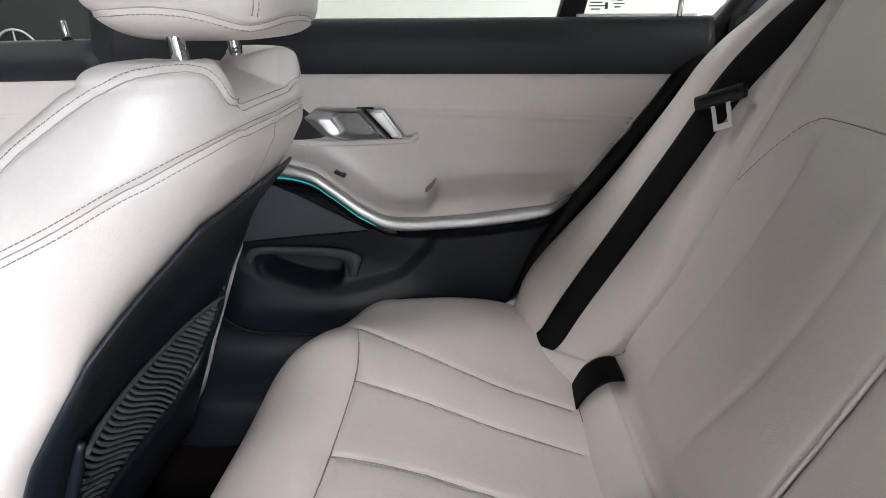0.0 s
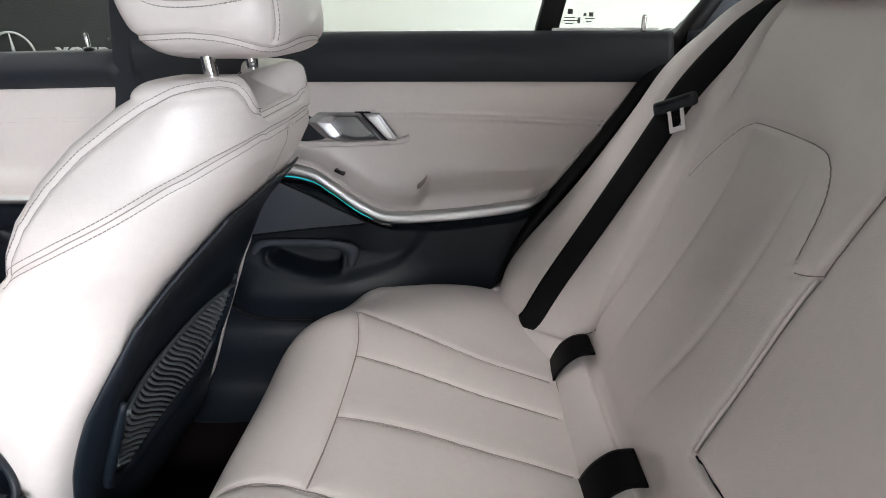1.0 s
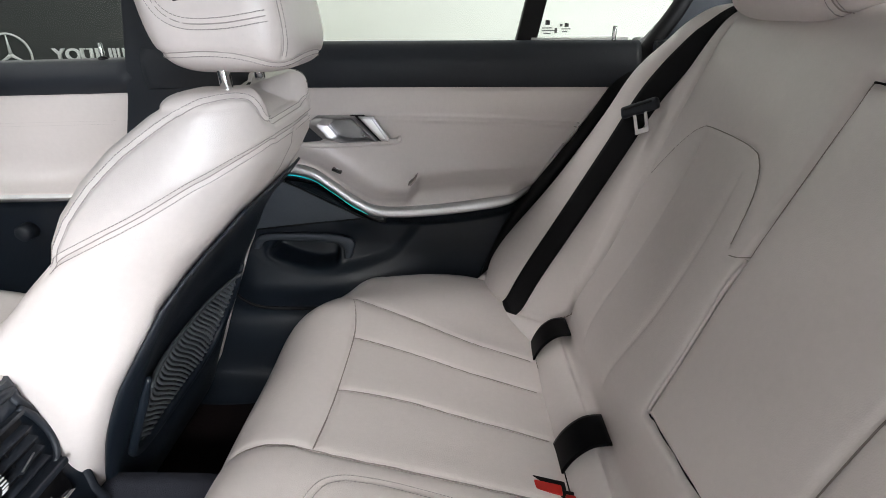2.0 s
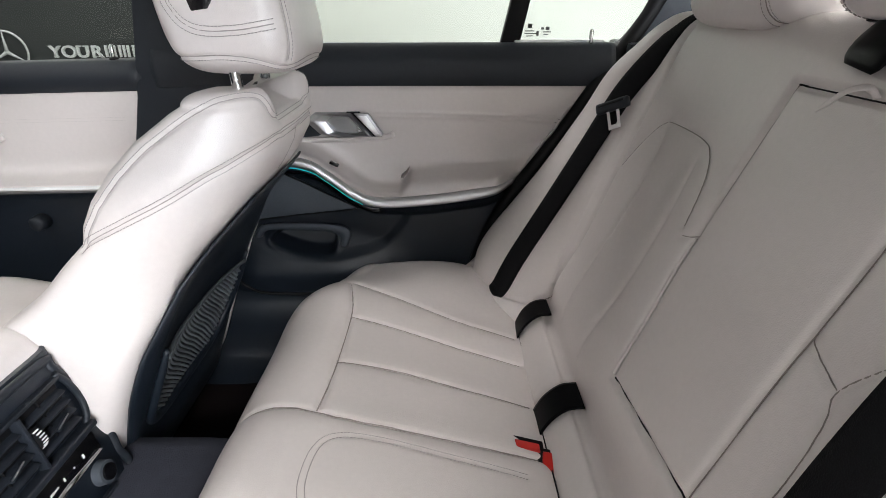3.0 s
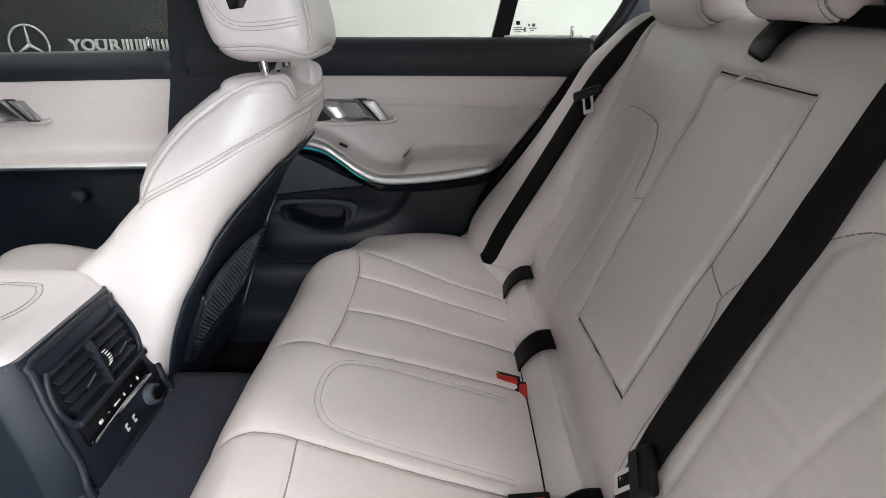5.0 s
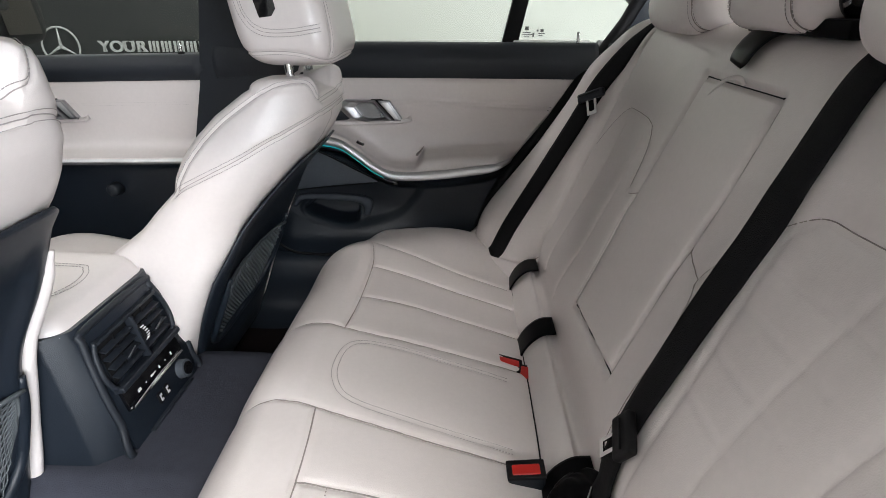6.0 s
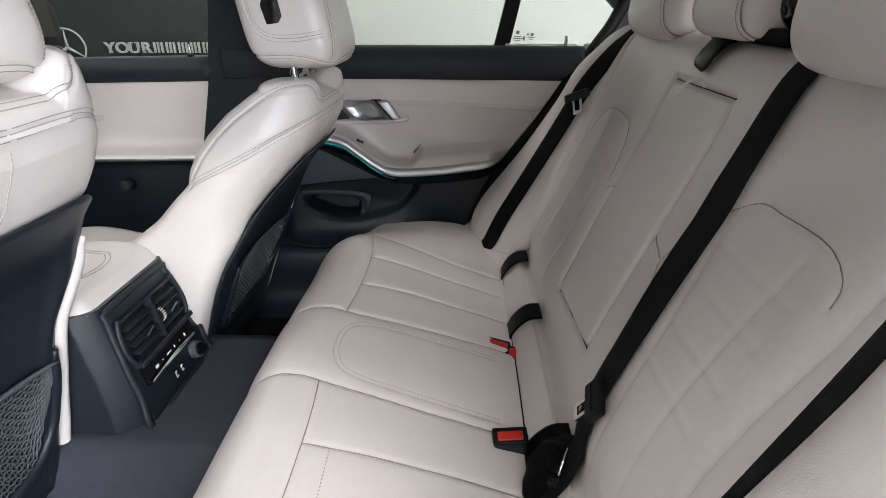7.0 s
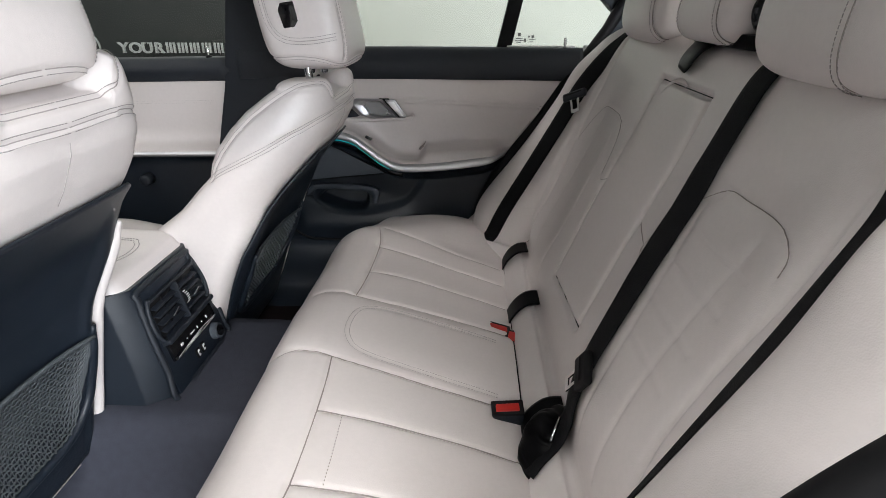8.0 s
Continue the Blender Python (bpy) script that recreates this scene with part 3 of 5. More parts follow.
def tongue(parent, at, d, nrm, across=None, deep=0.020, wide=0.066, mat=DARK_SOFT):
    """A belt tongue: a dark grip across the webbing and a chromed loop below it."""
    d, nrm = Vector(d).normalized(), Vector(nrm).normalized()
    a = Vector(across).normalized() if across else d.cross(nrm).normalized()
    d = (d - a * d.dot(a)).normalized()
    nrm = a.cross(d).normalized()
    m = Matrix((a, d, nrm)).transposed().to_4x4()
    m.translation = Vector(at)
    grip = box((0, 0, 0.004), (wide, deep, 0.013), 0.0062, None, 4)
    bmesh.ops.transform(grip, matrix=m, verts=grip.verts)
    g = part("grip", grip, mat, parent, "dark plastic tongue grip")
    slot = box((0, 0.003, 0.0125), (wide - 0.016, 0.004, 0.002), 0.0008)
    bmesh.ops.transform(slot, matrix=m, verts=slot.verts)
    part("slot", slot, RUBBER, g)
    top = 0.008 - deep / 2
    plate = bmesh.new()
    rings = []
    for pts in ([(-0.015, top), (-0.012, top - 0.012), (-0.012, top - 0.042), (0.012, top - 0.042), (0.012, top - 0.012), (0.015, top)],
                [(-0.0075, top - 0.004), (-0.0065, top - 0.014), (-0.0065, top - 0.034), (0.0065, top - 0.034), (0.0065, top - 0.014), (0.0075, top - 0.004)]):
        rings.append([[plate.verts.new((x, y, z)) for x, y in pts] for z in (0.0042, 0.0066)])
    for q in range(6):
        n_ = (q + 1) % 6
        (ol, oh), (il, ih) = rings
        for f in ((ol[q], ol[n_], oh[n_], oh[q]), (il[q], il[n_], ih[n_], ih[q]), (oh[q], oh[n_], ih[n_], ih[q]), (ol[q], ol[n_], il[n_], il[q])):
            plate.faces.new(f)
    bmesh.ops.transform(plate, matrix=m, verts=plate.verts)
    part("latch_plate", plate, CHROME, parent, "chromed latch plate")


for s in (1, -1):
    belt = thing("seat_belt", "black webbing seat belt lying over the outer seat bolster", "seat belt", "rear seat belts")
    path = [(0.150, 0.568, 0.435), (0.16, 0.560, 0.46), (0.19, 0.537, 0.554), (0.256, 0.525, 0.69), (0.313, 0.518, 0.806), (0.36, 0.510, 0.907), (0.395, 0.505, 0.955), (0.43, 0.50, 1.0), (0.47, 0.495, 1.03), (0.53, 0.49, 1.04)]
    path = [(x, s * y, z) for x, y, z in path]
    thicken(part("webbing", belt_strip(back_mesh, path, 120, 0.041, twist=None if s > 0 else (-0.70, 0.62, 0.35)), BELT, belt), 0.0014, 1)
    hit = on_surface(back_mesh, path, 120)
    i = min(range(120), key=lambda q: abs(hit[q][0].z - 0.888))
    d = (hit[i + 4][0] - hit[i - 4][0])
    if s > 0:
        tongue(belt, hit[i][0] + hit[i][1] * 0.006, d, hit[i][1], (0.048, -0.039, 0.026))

belt = thing("seat_belt", "black webbing centre seat belt hanging down beside the armrest", "seat belt", "rear seat belts")
path = [(0.50, -0.210, 1.045), (0.46, -0.211, 1.03), (0.45, -0.212, 1.022), (0.417, -0.214, 0.946), (0.377, -0.216, 0.847), (0.338, -0.218, 0.754), (0.296, -0.222, 0.647), (0.276, -0.228, 0.593), (0.258, -0.236, 0.53), (0.232, -0.248, 0.485), (0.205, -0.268, 0.455), (0.190, -0.285, 0.432)]
thicken(part("webbing", belt_strip(back_mesh, path, 140, 0.048, 0.006), BELT, belt), 0.0014, 1)
hit = on_surface(back_mesh, path, 140)
i = min(range(140), key=lambda q: abs(hit[q][0].z - 0.606))
tongue(belt, hit[i][0] + hit[i][1] * 0.010 + Vector((0, -0.016, 0)), (0.03, -0.050, 0.09), hit[i][1], deep=0.040, wide=0.054, mat=RUBBER)
hook = spline([(0.246, -0.222, 0.506), (0.238, -0.238, 0.500), (0.231, -0.250, 0.488), (0.226, -0.256, 0.474)], 16)
part("hook", tube([tuple(p) for p in hook], 0.0022, 8), CHROME, belt, "chromed anchor hook")
boot = spline([(0.254, -0.182, 0.490), (0.233, -0.206, 0.488), (0.213, -0.234, 0.470), (0.199, -0.262, 0.446), (0.189, -0.290, 0.414)], 24)
sag = [0.55 + 0.45 * smooth(0, 6, i) for i in range(12)] + [1.0 - 0.85 * smooth(11, 24, i) for i in range(12, 24)]
boot = spline([tuple(p) for p in boot], 60)
boot_mesh = tube([tuple(p) for p in boot], 0.033, 40, 0.013, up=(-0.65, -0.2, 0.75), taper=np.interp(np.linspace(0, 23, 60), range(24), sag).tolist())
for v in boot_mesh.vertices:
    x, y, z = v.co
    v.co = v.co + v.normal * (0.0016 * math.sin(75 * x + 110 * y + 60 * z) * math.sin(90 * z - 50 * y) + 0.0008 * math.sin(230 * y + 310 * x + 40 * math.sin(60 * z)))
part("anchor_boot", boot_mesh, FLAP, belt, "creased black fabric anchor cover")


def buckle(at, m, label):
    b = thing("belt_buckle", label, "belt buckle", "belt buckles")
    body = box((0, 0, -0.026), (0.054, 0.030, 0.060), 0.006, None, 3)
    top = box((0, -0.002, 0.0055), (0.040, 0.017, 0.006), 0.0026, None, 3)
    rim = box((0, 0, 0.003), (0.055, 0.031, 0.007), 0.0030, None, 3)
    for bmx in (body, top, rim):
        bmesh.ops.transform(bmx, matrix=Matrix.Translation(at) @ m, verts=bmx.verts)
    part("body", body, DARK, b)
    part("rim", rim, RUBBER, b)
    part("press_button", top, RED, b, "red release button")
    return b


buckle((0.170, -0.160, 0.466), pose(0, 0, 0, 8, -4, 2), "black belt buckle with red release button on the cushion")
buckle((0.166, 0.124, 0.4455), pose(0, 0, 0, 4, 16, 0), "black belt buckle with red button lying in the gap")
buckle((0.193, 0.096, 0.4370), pose(0, 0, 0, 4, -6, 80), "black belt buckle with red button beside the anchor flap")


# ---- front seats ----
SEAT_ROWS = np.array([  # height, front, rear, half width
    (0.27, -0.62, -0.500, 0.245), (0.36, -0.66, -0.470, 0.260), (0.40, -0.68, -0.456, 0.266), (0.45, -0.69, -0.438, 0.268), (0.52, -0.68, -0.409, 0.268), (0.60, -0.645, -0.375, 0.264),
    (0.66, -0.585, -0.340, 0.258), (0.70, -0.535, -0.316, 0.252), (0.74, -0.497, -0.288, 0.246), (0.775, -0.460, -0.260, 0.242), (0.80, -0.457, -0.238, 0.238), (0.83, -0.444, -0.215, 0.231),
    (0.865, -0.418, -0.194, 0.219), (0.90, -0.382, -0.186, 0.203), (0.935, -0.330, -0.187, 0.184), (0.96, -0.280, -0.192, 0.162)])


def hollow(y, z):
    """How far the knee hollow of the seat's back is pressed in."""
    return 0.028 * (1 - min(1, abs(y) / 0.2) ** 2.6) * smooth(0.80, 0.66, z) * smooth(0.34, 0.44, z)


def seat_ring(z, n=250):
    f, r, w = table(SEAT_ROWS, z)
    c, hx = (f + r) / 2, (r - f) / 2
    out = []
    for i in range(n):
        a = 2 * math.pi * i / n
        e = 2 / (4.2 + 3.5 * smooth(0.72, 0.58, z))
        cx, sy = math.cos(a), math.sin(a)
        u = math.copysign(abs(cx) ** e, cx)
        v = math.copysign(abs(sy) ** e, sy)
        y = w * v * (1 - 0.16 * smooth(-0.2, 1.0, u) * smooth(0.56, 0.78, z))
        x = c + hx * u
        if u > 0:
            x -= (hollow(y, z) + 0.008 * smooth(0.72, 0.6, z)) * smooth(0.0, 0.6, u)
        else:
            x += 0.045 * (1 - (v * v)) * smooth(0.0, 0.7, -u)
        dz = -0.041 * (1 - smooth(0.078, 0.115, abs(y))) * smooth(0.875, 0.942, z)
        out.append((x, y, z + dz))
    return out


def shell_x(y, z):
    f, r, w = table(SEAT_ROWS, z)
    return r - hollow(y, z) + 0.004


def net_pocket(shell, cy, dx, dz, s, low, shear):
    """A frame round three sides of a woven net with a straight top edge."""
    def at(y, z, out=0.012):
        z -= low
        out += shear * max(0.0, 0.76 - z)
        return (shell_x(y, z) + out + dx, cy + s * y * (1.0 if shear == 0 else 0.84), z + dz)
    rim = [(-0.182, 0.585), (-0.180, 0.50), (-0.165, 0.440), (-0.11, 0.405), (0.0, 0.398), (0.11, 0.405), (0.165, 0.440), (0.180, 0.50), (0.182, 0.585)]
    pts = [at(y, z, 0.008) for y, z in spline(rim, 70)]
    k = [0.55 + 0.45 * smooth(0, 5, min(i, 69 - i)) for i in range(70)]
    part("net_frame", tube(pts, 0.0085, 12, 0.0075, up=(1, 0, 0), taper=k), DARK, shell, "dark moulded pocket frame")
    part("net_edge", tube([at(y, 0.566, 0.014) for y in np.linspace(-0.178, 0.178, 24)], 0.0035, 8), NETTING, shell, "elastic net edge")

    def depth_at(y):
        q = abs(y) / 0.178
        return 0.410 + 0.155 * q ** 7
    strands = []
    rows_n, cols_n, thick = (0, 0, 0.0030) if shear == 0 else (23, 46, 0.0014)
    if shear == 0:  # slanting pleats of a gathered net
        for j in range(42):
            y0 = -0.34 + 0.50 * j / 41
            line = []
            for f in np.linspace(0, 1, 26):
                y = y0 + 0.17 * f + 0.006 * math.sin(2 * math.pi * f + 0.15 * j)
                z = 0.563 - 0.155 * f
                if abs(y) < 0.173 and z > depth_at(y):
                    line.append(at(y, z, 0.012))
            if len(line) > 3:
                strands.append(tube(line, 0.0030, 6, 0.0026, up=(1, 0, 0)))
        for i in range(9):
            f = i / 8
            strands.append(tube([at(y, depth_at(y) + (0.563 - depth_at(y)) * f, 0.009) for y in np.linspace(-0.172, 0.172, 40)], 0.0010, 4))
    for i in range(rows_n):
        f = i / (rows_n - 1)
        line = []
        for j in range(64):
            y = -0.172 + 0.344 * j / 63
            zl = depth_at(y)
            z = zl + (0.563 - zl) * f + (0.0030 * math.sin(2 * math.pi * y / 0.062 + 0.35 * i) if shear == 0 else 0.0022 * math.sin(2 * math.pi * (y / 0.0075 / 2 + 0.5 * i)))
            line.append(at(y, z, 0.010 + 0.0012 * math.cos(2 * math.pi * y / 0.015 + math.pi * i)))
        strands.append(tube(line, thick, 6))
    for j in range(cols_n):
        y = -0.170 + 0.340 * j / (cols_n - 1)
        zl = depth_at(y)
        strands.append(tube([at(y + 0.0012 * math.sin(3.1 * i), zl + (0.563 - zl) * i / 12, 0.0095) for i in range(13)], 0.0007, 4))
    ob = part("net", join(strands, "net"), PLEATS_LIGHTENED if shear == 0 else NETTING, shell, "grey woven elastic net")
    ob["kind"] = "stuff"


def front_seat(cy, dx, dz, s, label, drop=0.0, slide=0.0, flare=0.0, posts=0.0, low=0.0, tall=0.0, shear=0.0):
    seat = thing("front_seat", label, "car seat", "front seats")
    heights = list(np.linspace(0.28, 0.942, 220))
    rows = [seat_ring(z) for z in heights]
    top = seat_ring(0.942)
    c = np.mean(top, axis=0)
    for i in range(1, 9):
        a = math.pi / 2 * i / 8
        rows.append([(c[0] + (x - c[0]) * (1 - 0.42 * (1 - math.cos(a))), y * (1 - 0.16 * (1 - math.cos(a))), z + 0.016 * math.sin(a)) for x, y, z in top])
    rows = [[(x + dx + shear * max(0.0, 0.76 - z), s * y * (1 + flare * smooth(0.74, 0.56, z)) + cy, z + dz + tall * smooth(0.80, 0.93, z)) for x, y, z in r] for r in rows]
    me = grid_mesh("backrest", rows, wrap=True, caps=True)

    def place(pts):
        """Seat-local points to the car, and their mirror on the seat's far side."""
        return [[(x + dx, cy + k * s * y, z + dz + tall * smooth(0.80, 0.93, z)) for x, y, z in pts] for k in (1, -1)]

    ridge = place([(-0.425, -0.236, 0.782), (-0.410, -0.238, 0.810), (-0.385, -0.232, 0.848), (-0.345, -0.215, 0.888), (-0.29, -0.190, 0.924), (-0.237, -0.164, 0.95), (-0.208, -0.139, 0.955), (-0.197, -0.125, 0.942), (-0.190, -0.113, 0.922), (-0.19, -0.09, 0.916), (-0.19, 0.0, 0.915)])
    doubles = place([(-0.43, -0.236, 0.776), (-0.409, -0.236, 0.786), (-0.357, -0.234, 0.811), (-0.303, -0.223, 0.836), (-0.254, -0.201, 0.861), (-0.21, -0.162, 0.882), (-0.188, -0.098, 0.892), (-0.188, 0.0, 0.891)])
    middle = [[(-0.19 + dx, cy, 0.890 + dz), (-0.20 + dx, cy, 0.85 + dz), (-0.225 + dx, cy, 0.81 + dz)]]
    ridge_lines, double_lines, middle_lines = sew(me, [(ridge, 0.0030, 0.0040, 260, 0.0012), (doubles, 0.0030, 0.0042, 240, 0.0012), (middle, 0.0025, 0.004, 60, 0.0)])
    back = part("backrest", me, LEATHER, seat)
    # darker cords draw the grooves' shade
    cords(ridge_lines + double_lines + middle_lines, 0.0007, LEATHER_GROOVE_SHADE, back, "seam_cord")
    threads = [stitches(raised(q, 0.0026), 0.0048, 0.0034, 0.0005, side=-0.0055 * s * k) for q, k in zip(ridge_lines, (1, -1))]
    threads += [stitches(raised(q, 0.0022), 0.0048, 0.0034, 0.0005, side=k) for q in double_lines for k in (-0.0055, 0.0055)]
    st = part("stitching", join(threads, "stitching"), THREAD, back, "grey twin stitching")
    st["kind"] = "stuff"
    # hard shell on the back, with a horn up either edge
    rows = []
    for i in range(60):
        v = i / 59
        row = []
        for j in range(61):
            a = -1 + 2 * j / 60
            z_top = 0.812 - (0.115 * smooth(0.74, 1.0, abs(a)) ** 2 if shear == 0 else 0.012 + 0.075 * (1 - math.sqrt(1 - max(0.0, (abs(a) - 0.72) / 0.28) ** 2)))
            z = 0.300 + (z_top - 0.300) * v
            f, r, w = table(SEAT_ROWS, z)
            y = a * (w * (1 - 0.16 * smooth(0.56, 0.78, z)) * (1 + flare * smooth(0.74, 0.56, z)) - (0.027 if s * a < 0 else 0.019 + 0.008 * smooth(0.70, 0.56, z)) - 0.030 * smooth(0.56, 0.40, z) * smooth(0, 1, -s * a))
            border = 1 - smooth(0.90, 0.76, abs(a)) * smooth(0.030, 0.085, z_top - z)
            x = r - hollow(y / (1 + flare * smooth(0.74, 0.56, z)), z) + 0.004 + (0.007 * border if shear else 0.0) - 0.016 * abs(a) ** 8
            row.append((x + dx + shear * max(0.0, 0.76 - z), s * y + cy, z + dz))
        rows.append(row)
    shell = part("back_shell", grid_mesh("back_shell", rows), DARK, seat, "dark grey moulded plastic back shell")
    thicken(shell, 0.004, -s)
    net_pocket(shell, cy, dx, dz, s, low, shear)
    for k in (s,):
        edge = []
        for z in np.linspace(0.305, 0.66 if shear == 0 else 0.72, 60):
            f, r, w = table(SEAT_ROWS, z)
            y = k * (w * (1 - 0.16 * smooth(0.56, 0.78, z)) * (1 + flare * smooth(0.74, 0.56, z)) - 0.018)
            edge.append((r - hollow(y / (1 + flare * smooth(0.74, 0.56, z)), z) - 0.011 + dx + shear * max(0.0, 0.76 - z) + (0.008 if shear else 0), s * y + cy, z + dz))
        part("edge_piping", tube(edge, 0.0090 if shear == 0 else 0.0100, 10, taper=[0.4 + 0.6 * smooth(0, 6, min(i, 59 - i)) for i in range(60)]), LEATHER, back, "leather edge beside the back shell")
    # cushion of the front seat
    prof = [(-1.08, 0.36), (-1.10, 0.44), (-1.07, 0.50), (-0.95, 0.53), (-0.75, 0.50), (-0.60, 0.48), (-0.52, 0.44), (-0.50, 0.36), (-0.6, 0.31), (-0.95, 0.31)]
    rows = []
    for y in spread(0.25, 0.05, 40):
        sec = spline([(x, z - 0.04 + 0.02 * smooth(0.14, 0.22, abs(y)) * smooth(0.40, 0.5, z)) for x, z in prof], 70, closed=True)
        rows.append([(x + dx, y + cy, z + dz) for x, z in ended(y, 0.25, 0.05, sec)])
    part("cushion", grid_mesh("cushion", rows, wrap=True, caps=True), LEATHER, seat)
    # headrest
    head = headrest(seat, (-0.252 + dx + slide, cy + posts * 0.35, 1.078 + dz - drop), (0.185, 0.245, 0.215), s)
    for k in (-1, 1):
        y = cy - 0.018 * s + k * 0.065 + posts
        base, topp = (-0.240 + dx, y, 0.90 + dz), (-0.250 + dx + slide, y, 1.02 + dz - drop)
        post = part("post", tube([Vector(base).lerp(Vector(topp), t) for t in np.linspace(0, 1, 6)], 0.0078, 18), CHROME, seat, "chrome headrest post")
        part("post_cap", tube([(base[0] - 0.008, y, 0.915 + dz), (base[0] - 0.009, y, 0.937 + dz), (base[0] - 0.010, y, 0.944 + dz), (base[0] - 0.010, y, 0.947 + dz)], 0.021, 20, up=(1, 0, 0), taper=[1.0, 1.0, 0.85, 0.6]), RUBBER, seat, "black plastic headrest guide")
        if k > 0:
            for i in range(4):
                c = Vector(base).lerp(Vector(topp), 0.36 + 0.115 * i)
                d = Vector((0.35, -0.94, 0))
                part("notch", tube([c + d * 0.0055, c + d * 0.0072, c + d * 0.0080], 0.0046, 10, taper=[1, 1, 0.7]), HANDLE_WELL, post)
    return seat


def headrest(parent, c, size, s):
    sx, sy, sz = (v / 2 for v in size)
    rows = []
    for i in range(91):
        ph = -math.pi / 2 + math.pi * i / 90
        e = 2 / 4.4
        w = math.copysign(abs(math.sin(ph)) ** e, math.sin(ph))
        k = max(0.001, abs(math.cos(ph))) ** e
        row = []
        for j in range(140):
            a = 2 * math.pi * j / 140
            u = math.copysign(abs(math.cos(a)) ** e, math.cos(a)) * k
            v = math.copysign(abs(math.sin(a)) ** e, math.sin(a)) * k
            row.append((c[0] + sx * u - 0.02 * w, c[1] + sy * v * (1 - 0.06 * w), c[2] + sz * w))
        rows.append(row)
    me = grid_mesh("headrest", rows, wrap=True)
    zb = c[2] - sz * 0.80
    ring = [[(c[0] + 1.1 * sx * math.cos(t), c[1] + 1.1 * sy * math.sin(t), zb) for t in np.linspace(0, 2 * math.pi, 40)]]
    upright = [[(c[0] + sx * 0.93, c[1] + k * sy * 0.80, zb), (c[0] + sx * 0.95, c[1] + k * sy * 0.80, c[2]), (c[0] + sx * 0.8, c[1] + k * sy * 0.78, c[2] + sz * 0.9)] for k in (-1, 1)]
    inner = c[1] - s * sy
    u_line = [[(c[0] + 0.9 * sx, inner, c[2] - 0.36 * sz), (c[0] + 0.3 * sx, inner, c[2] - 0.44 * sz), (c[0] - 0.25 * sx, inner, c[2] - 0.42 * sz), (c[0] - 0.56 * sx, inner, c[2] - 0.20 * sz), (c[0] - 0.72 * sx, inner, c[2] + 0.2 * sz), (c[0] - 0.80 * sx, inner, c[2] + 0.7 * sz)]]
    lay, = sew(me, [(ring + upright + u_line, 0.0025, 0.004, 200, 0.0)])
    hr = part("headrest", me, LEATHER, parent)
    cords(lay, 0.0007, LEATHER_GROOVE_SHADE, hr, "seam_cord")
    lay = [raised(q, 0.0018) for q in lay]
    threads = [stitches(lay[0], 0.0048, 0.0034, 0.00048, side=0.005), stitches(lay[1], 0.0048, 0.0034, 0.00048, side=0.004), stitches(lay[2], 0.0048, 0.0034, 0.00048, side=-0.004)]
    threads += [stitches(lay[3], 0.0048, 0.0034, 0.00048, side=k) for k in (-0.006, 0.006)]
    st = part("stitching", join(threads, "stitching"), THREAD, hr)
    st["kind"] = "stuff"
    button = prism([(-0.016, -0.022), (0.006, -0.024), (0.016, -0.014), (0.016, 0.022), (-0.010, 0.024), (-0.018, 0.012)], 0.006, "y", -0.003, 0.002)
    bmesh.ops.transform(button, matrix=Matrix.Translation((c[0] - 0.012, inner + 0.001 * s, c[2] + 0.0)) @ pose(0, 0, 0, 0, -12, 0), verts=button.verts)
    part("button", button, GLOSS, hr, "black adjuster button")
    return hr


seat_r = front_seat(0.365, 0.0, 0.0, 1, "oyster leather passenger seat with dark back shell and net pocket")
seat_l = front_seat(-0.328, -0.15, 0.068, -1, "oyster leather driver seat with dark back shell and net pocket", 0.025, -0.034, -0.27, -0.042, 0.030, 0.020, 0.15)


# ---- right side: rear door, pillar, front door ----
EDGE = [(-0.60, 0.752), (-0.33, 0.748), (-0.25, 0.738), (-0.208, 0.712), (-0.154, 0.672), (-0.10, 0.652), (0.016, 0.658), (0.13, 0.674), (0.20, 0.683), (0.42, 0.705)]
EDGE_CURVE = spline(EDGE, 200)


def edge_z(x):
    return float(np.interp(x, EDGE_CURVE[:, 0], EDGE_CURVE[:, 1]))


DOOR_END = np.array([(0.25, 0.08), (0.40, 0.085), (0.50, 0.108), (0.60, 0.146), (0.70, 0.206), (0.80, 0.281), (0.90, 0.348), (0.93, 0.40), (1.10, 0.42)])


def door_end(z):
    """The slanting rear edge of the door's trim."""
    return table(DOOR_END, z)[0]


def plan_y(x):
    """The door is bowed a little in plan."""
    return 0.012 * ((x + 0.1) / 0.45) ** 2 * -1.0


def door_strip(name, prof, x0, x1, mat, parent, label="", nx=90, follow=True, n=40, t=0.004):
    """A strip of the door: a (y, z) profile carried along x; z counts from the trim's edge where follow is set."""
    rows = []
    for i in range(nx + 1):
        x = x0 + (x1 - x0) * i / nx
        sec = spline(prof(x), n)
        rows.append([(min(x, door_end(z)), y + plan_y(x), z) for y, z in sec])
    ob = part(name, grid_mesh(name, rows), mat, parent, label)
    return thicken(ob, t, 1)


rear_door = thing("car_door", "rear car door with oyster leather trim and dark lower panel", "car door")
X0, X1 = -0.56, 0.40
door_strip("sill_trim", lambda x: [(0.745, 0.984), (0.715, 0.984), (0.700, 0.975), (0.690, 0.950), (0.692, 0.925), (0.700, 0.905)], X0, X1, DARK_SOFT, rear_door, "black soft window sill trim")


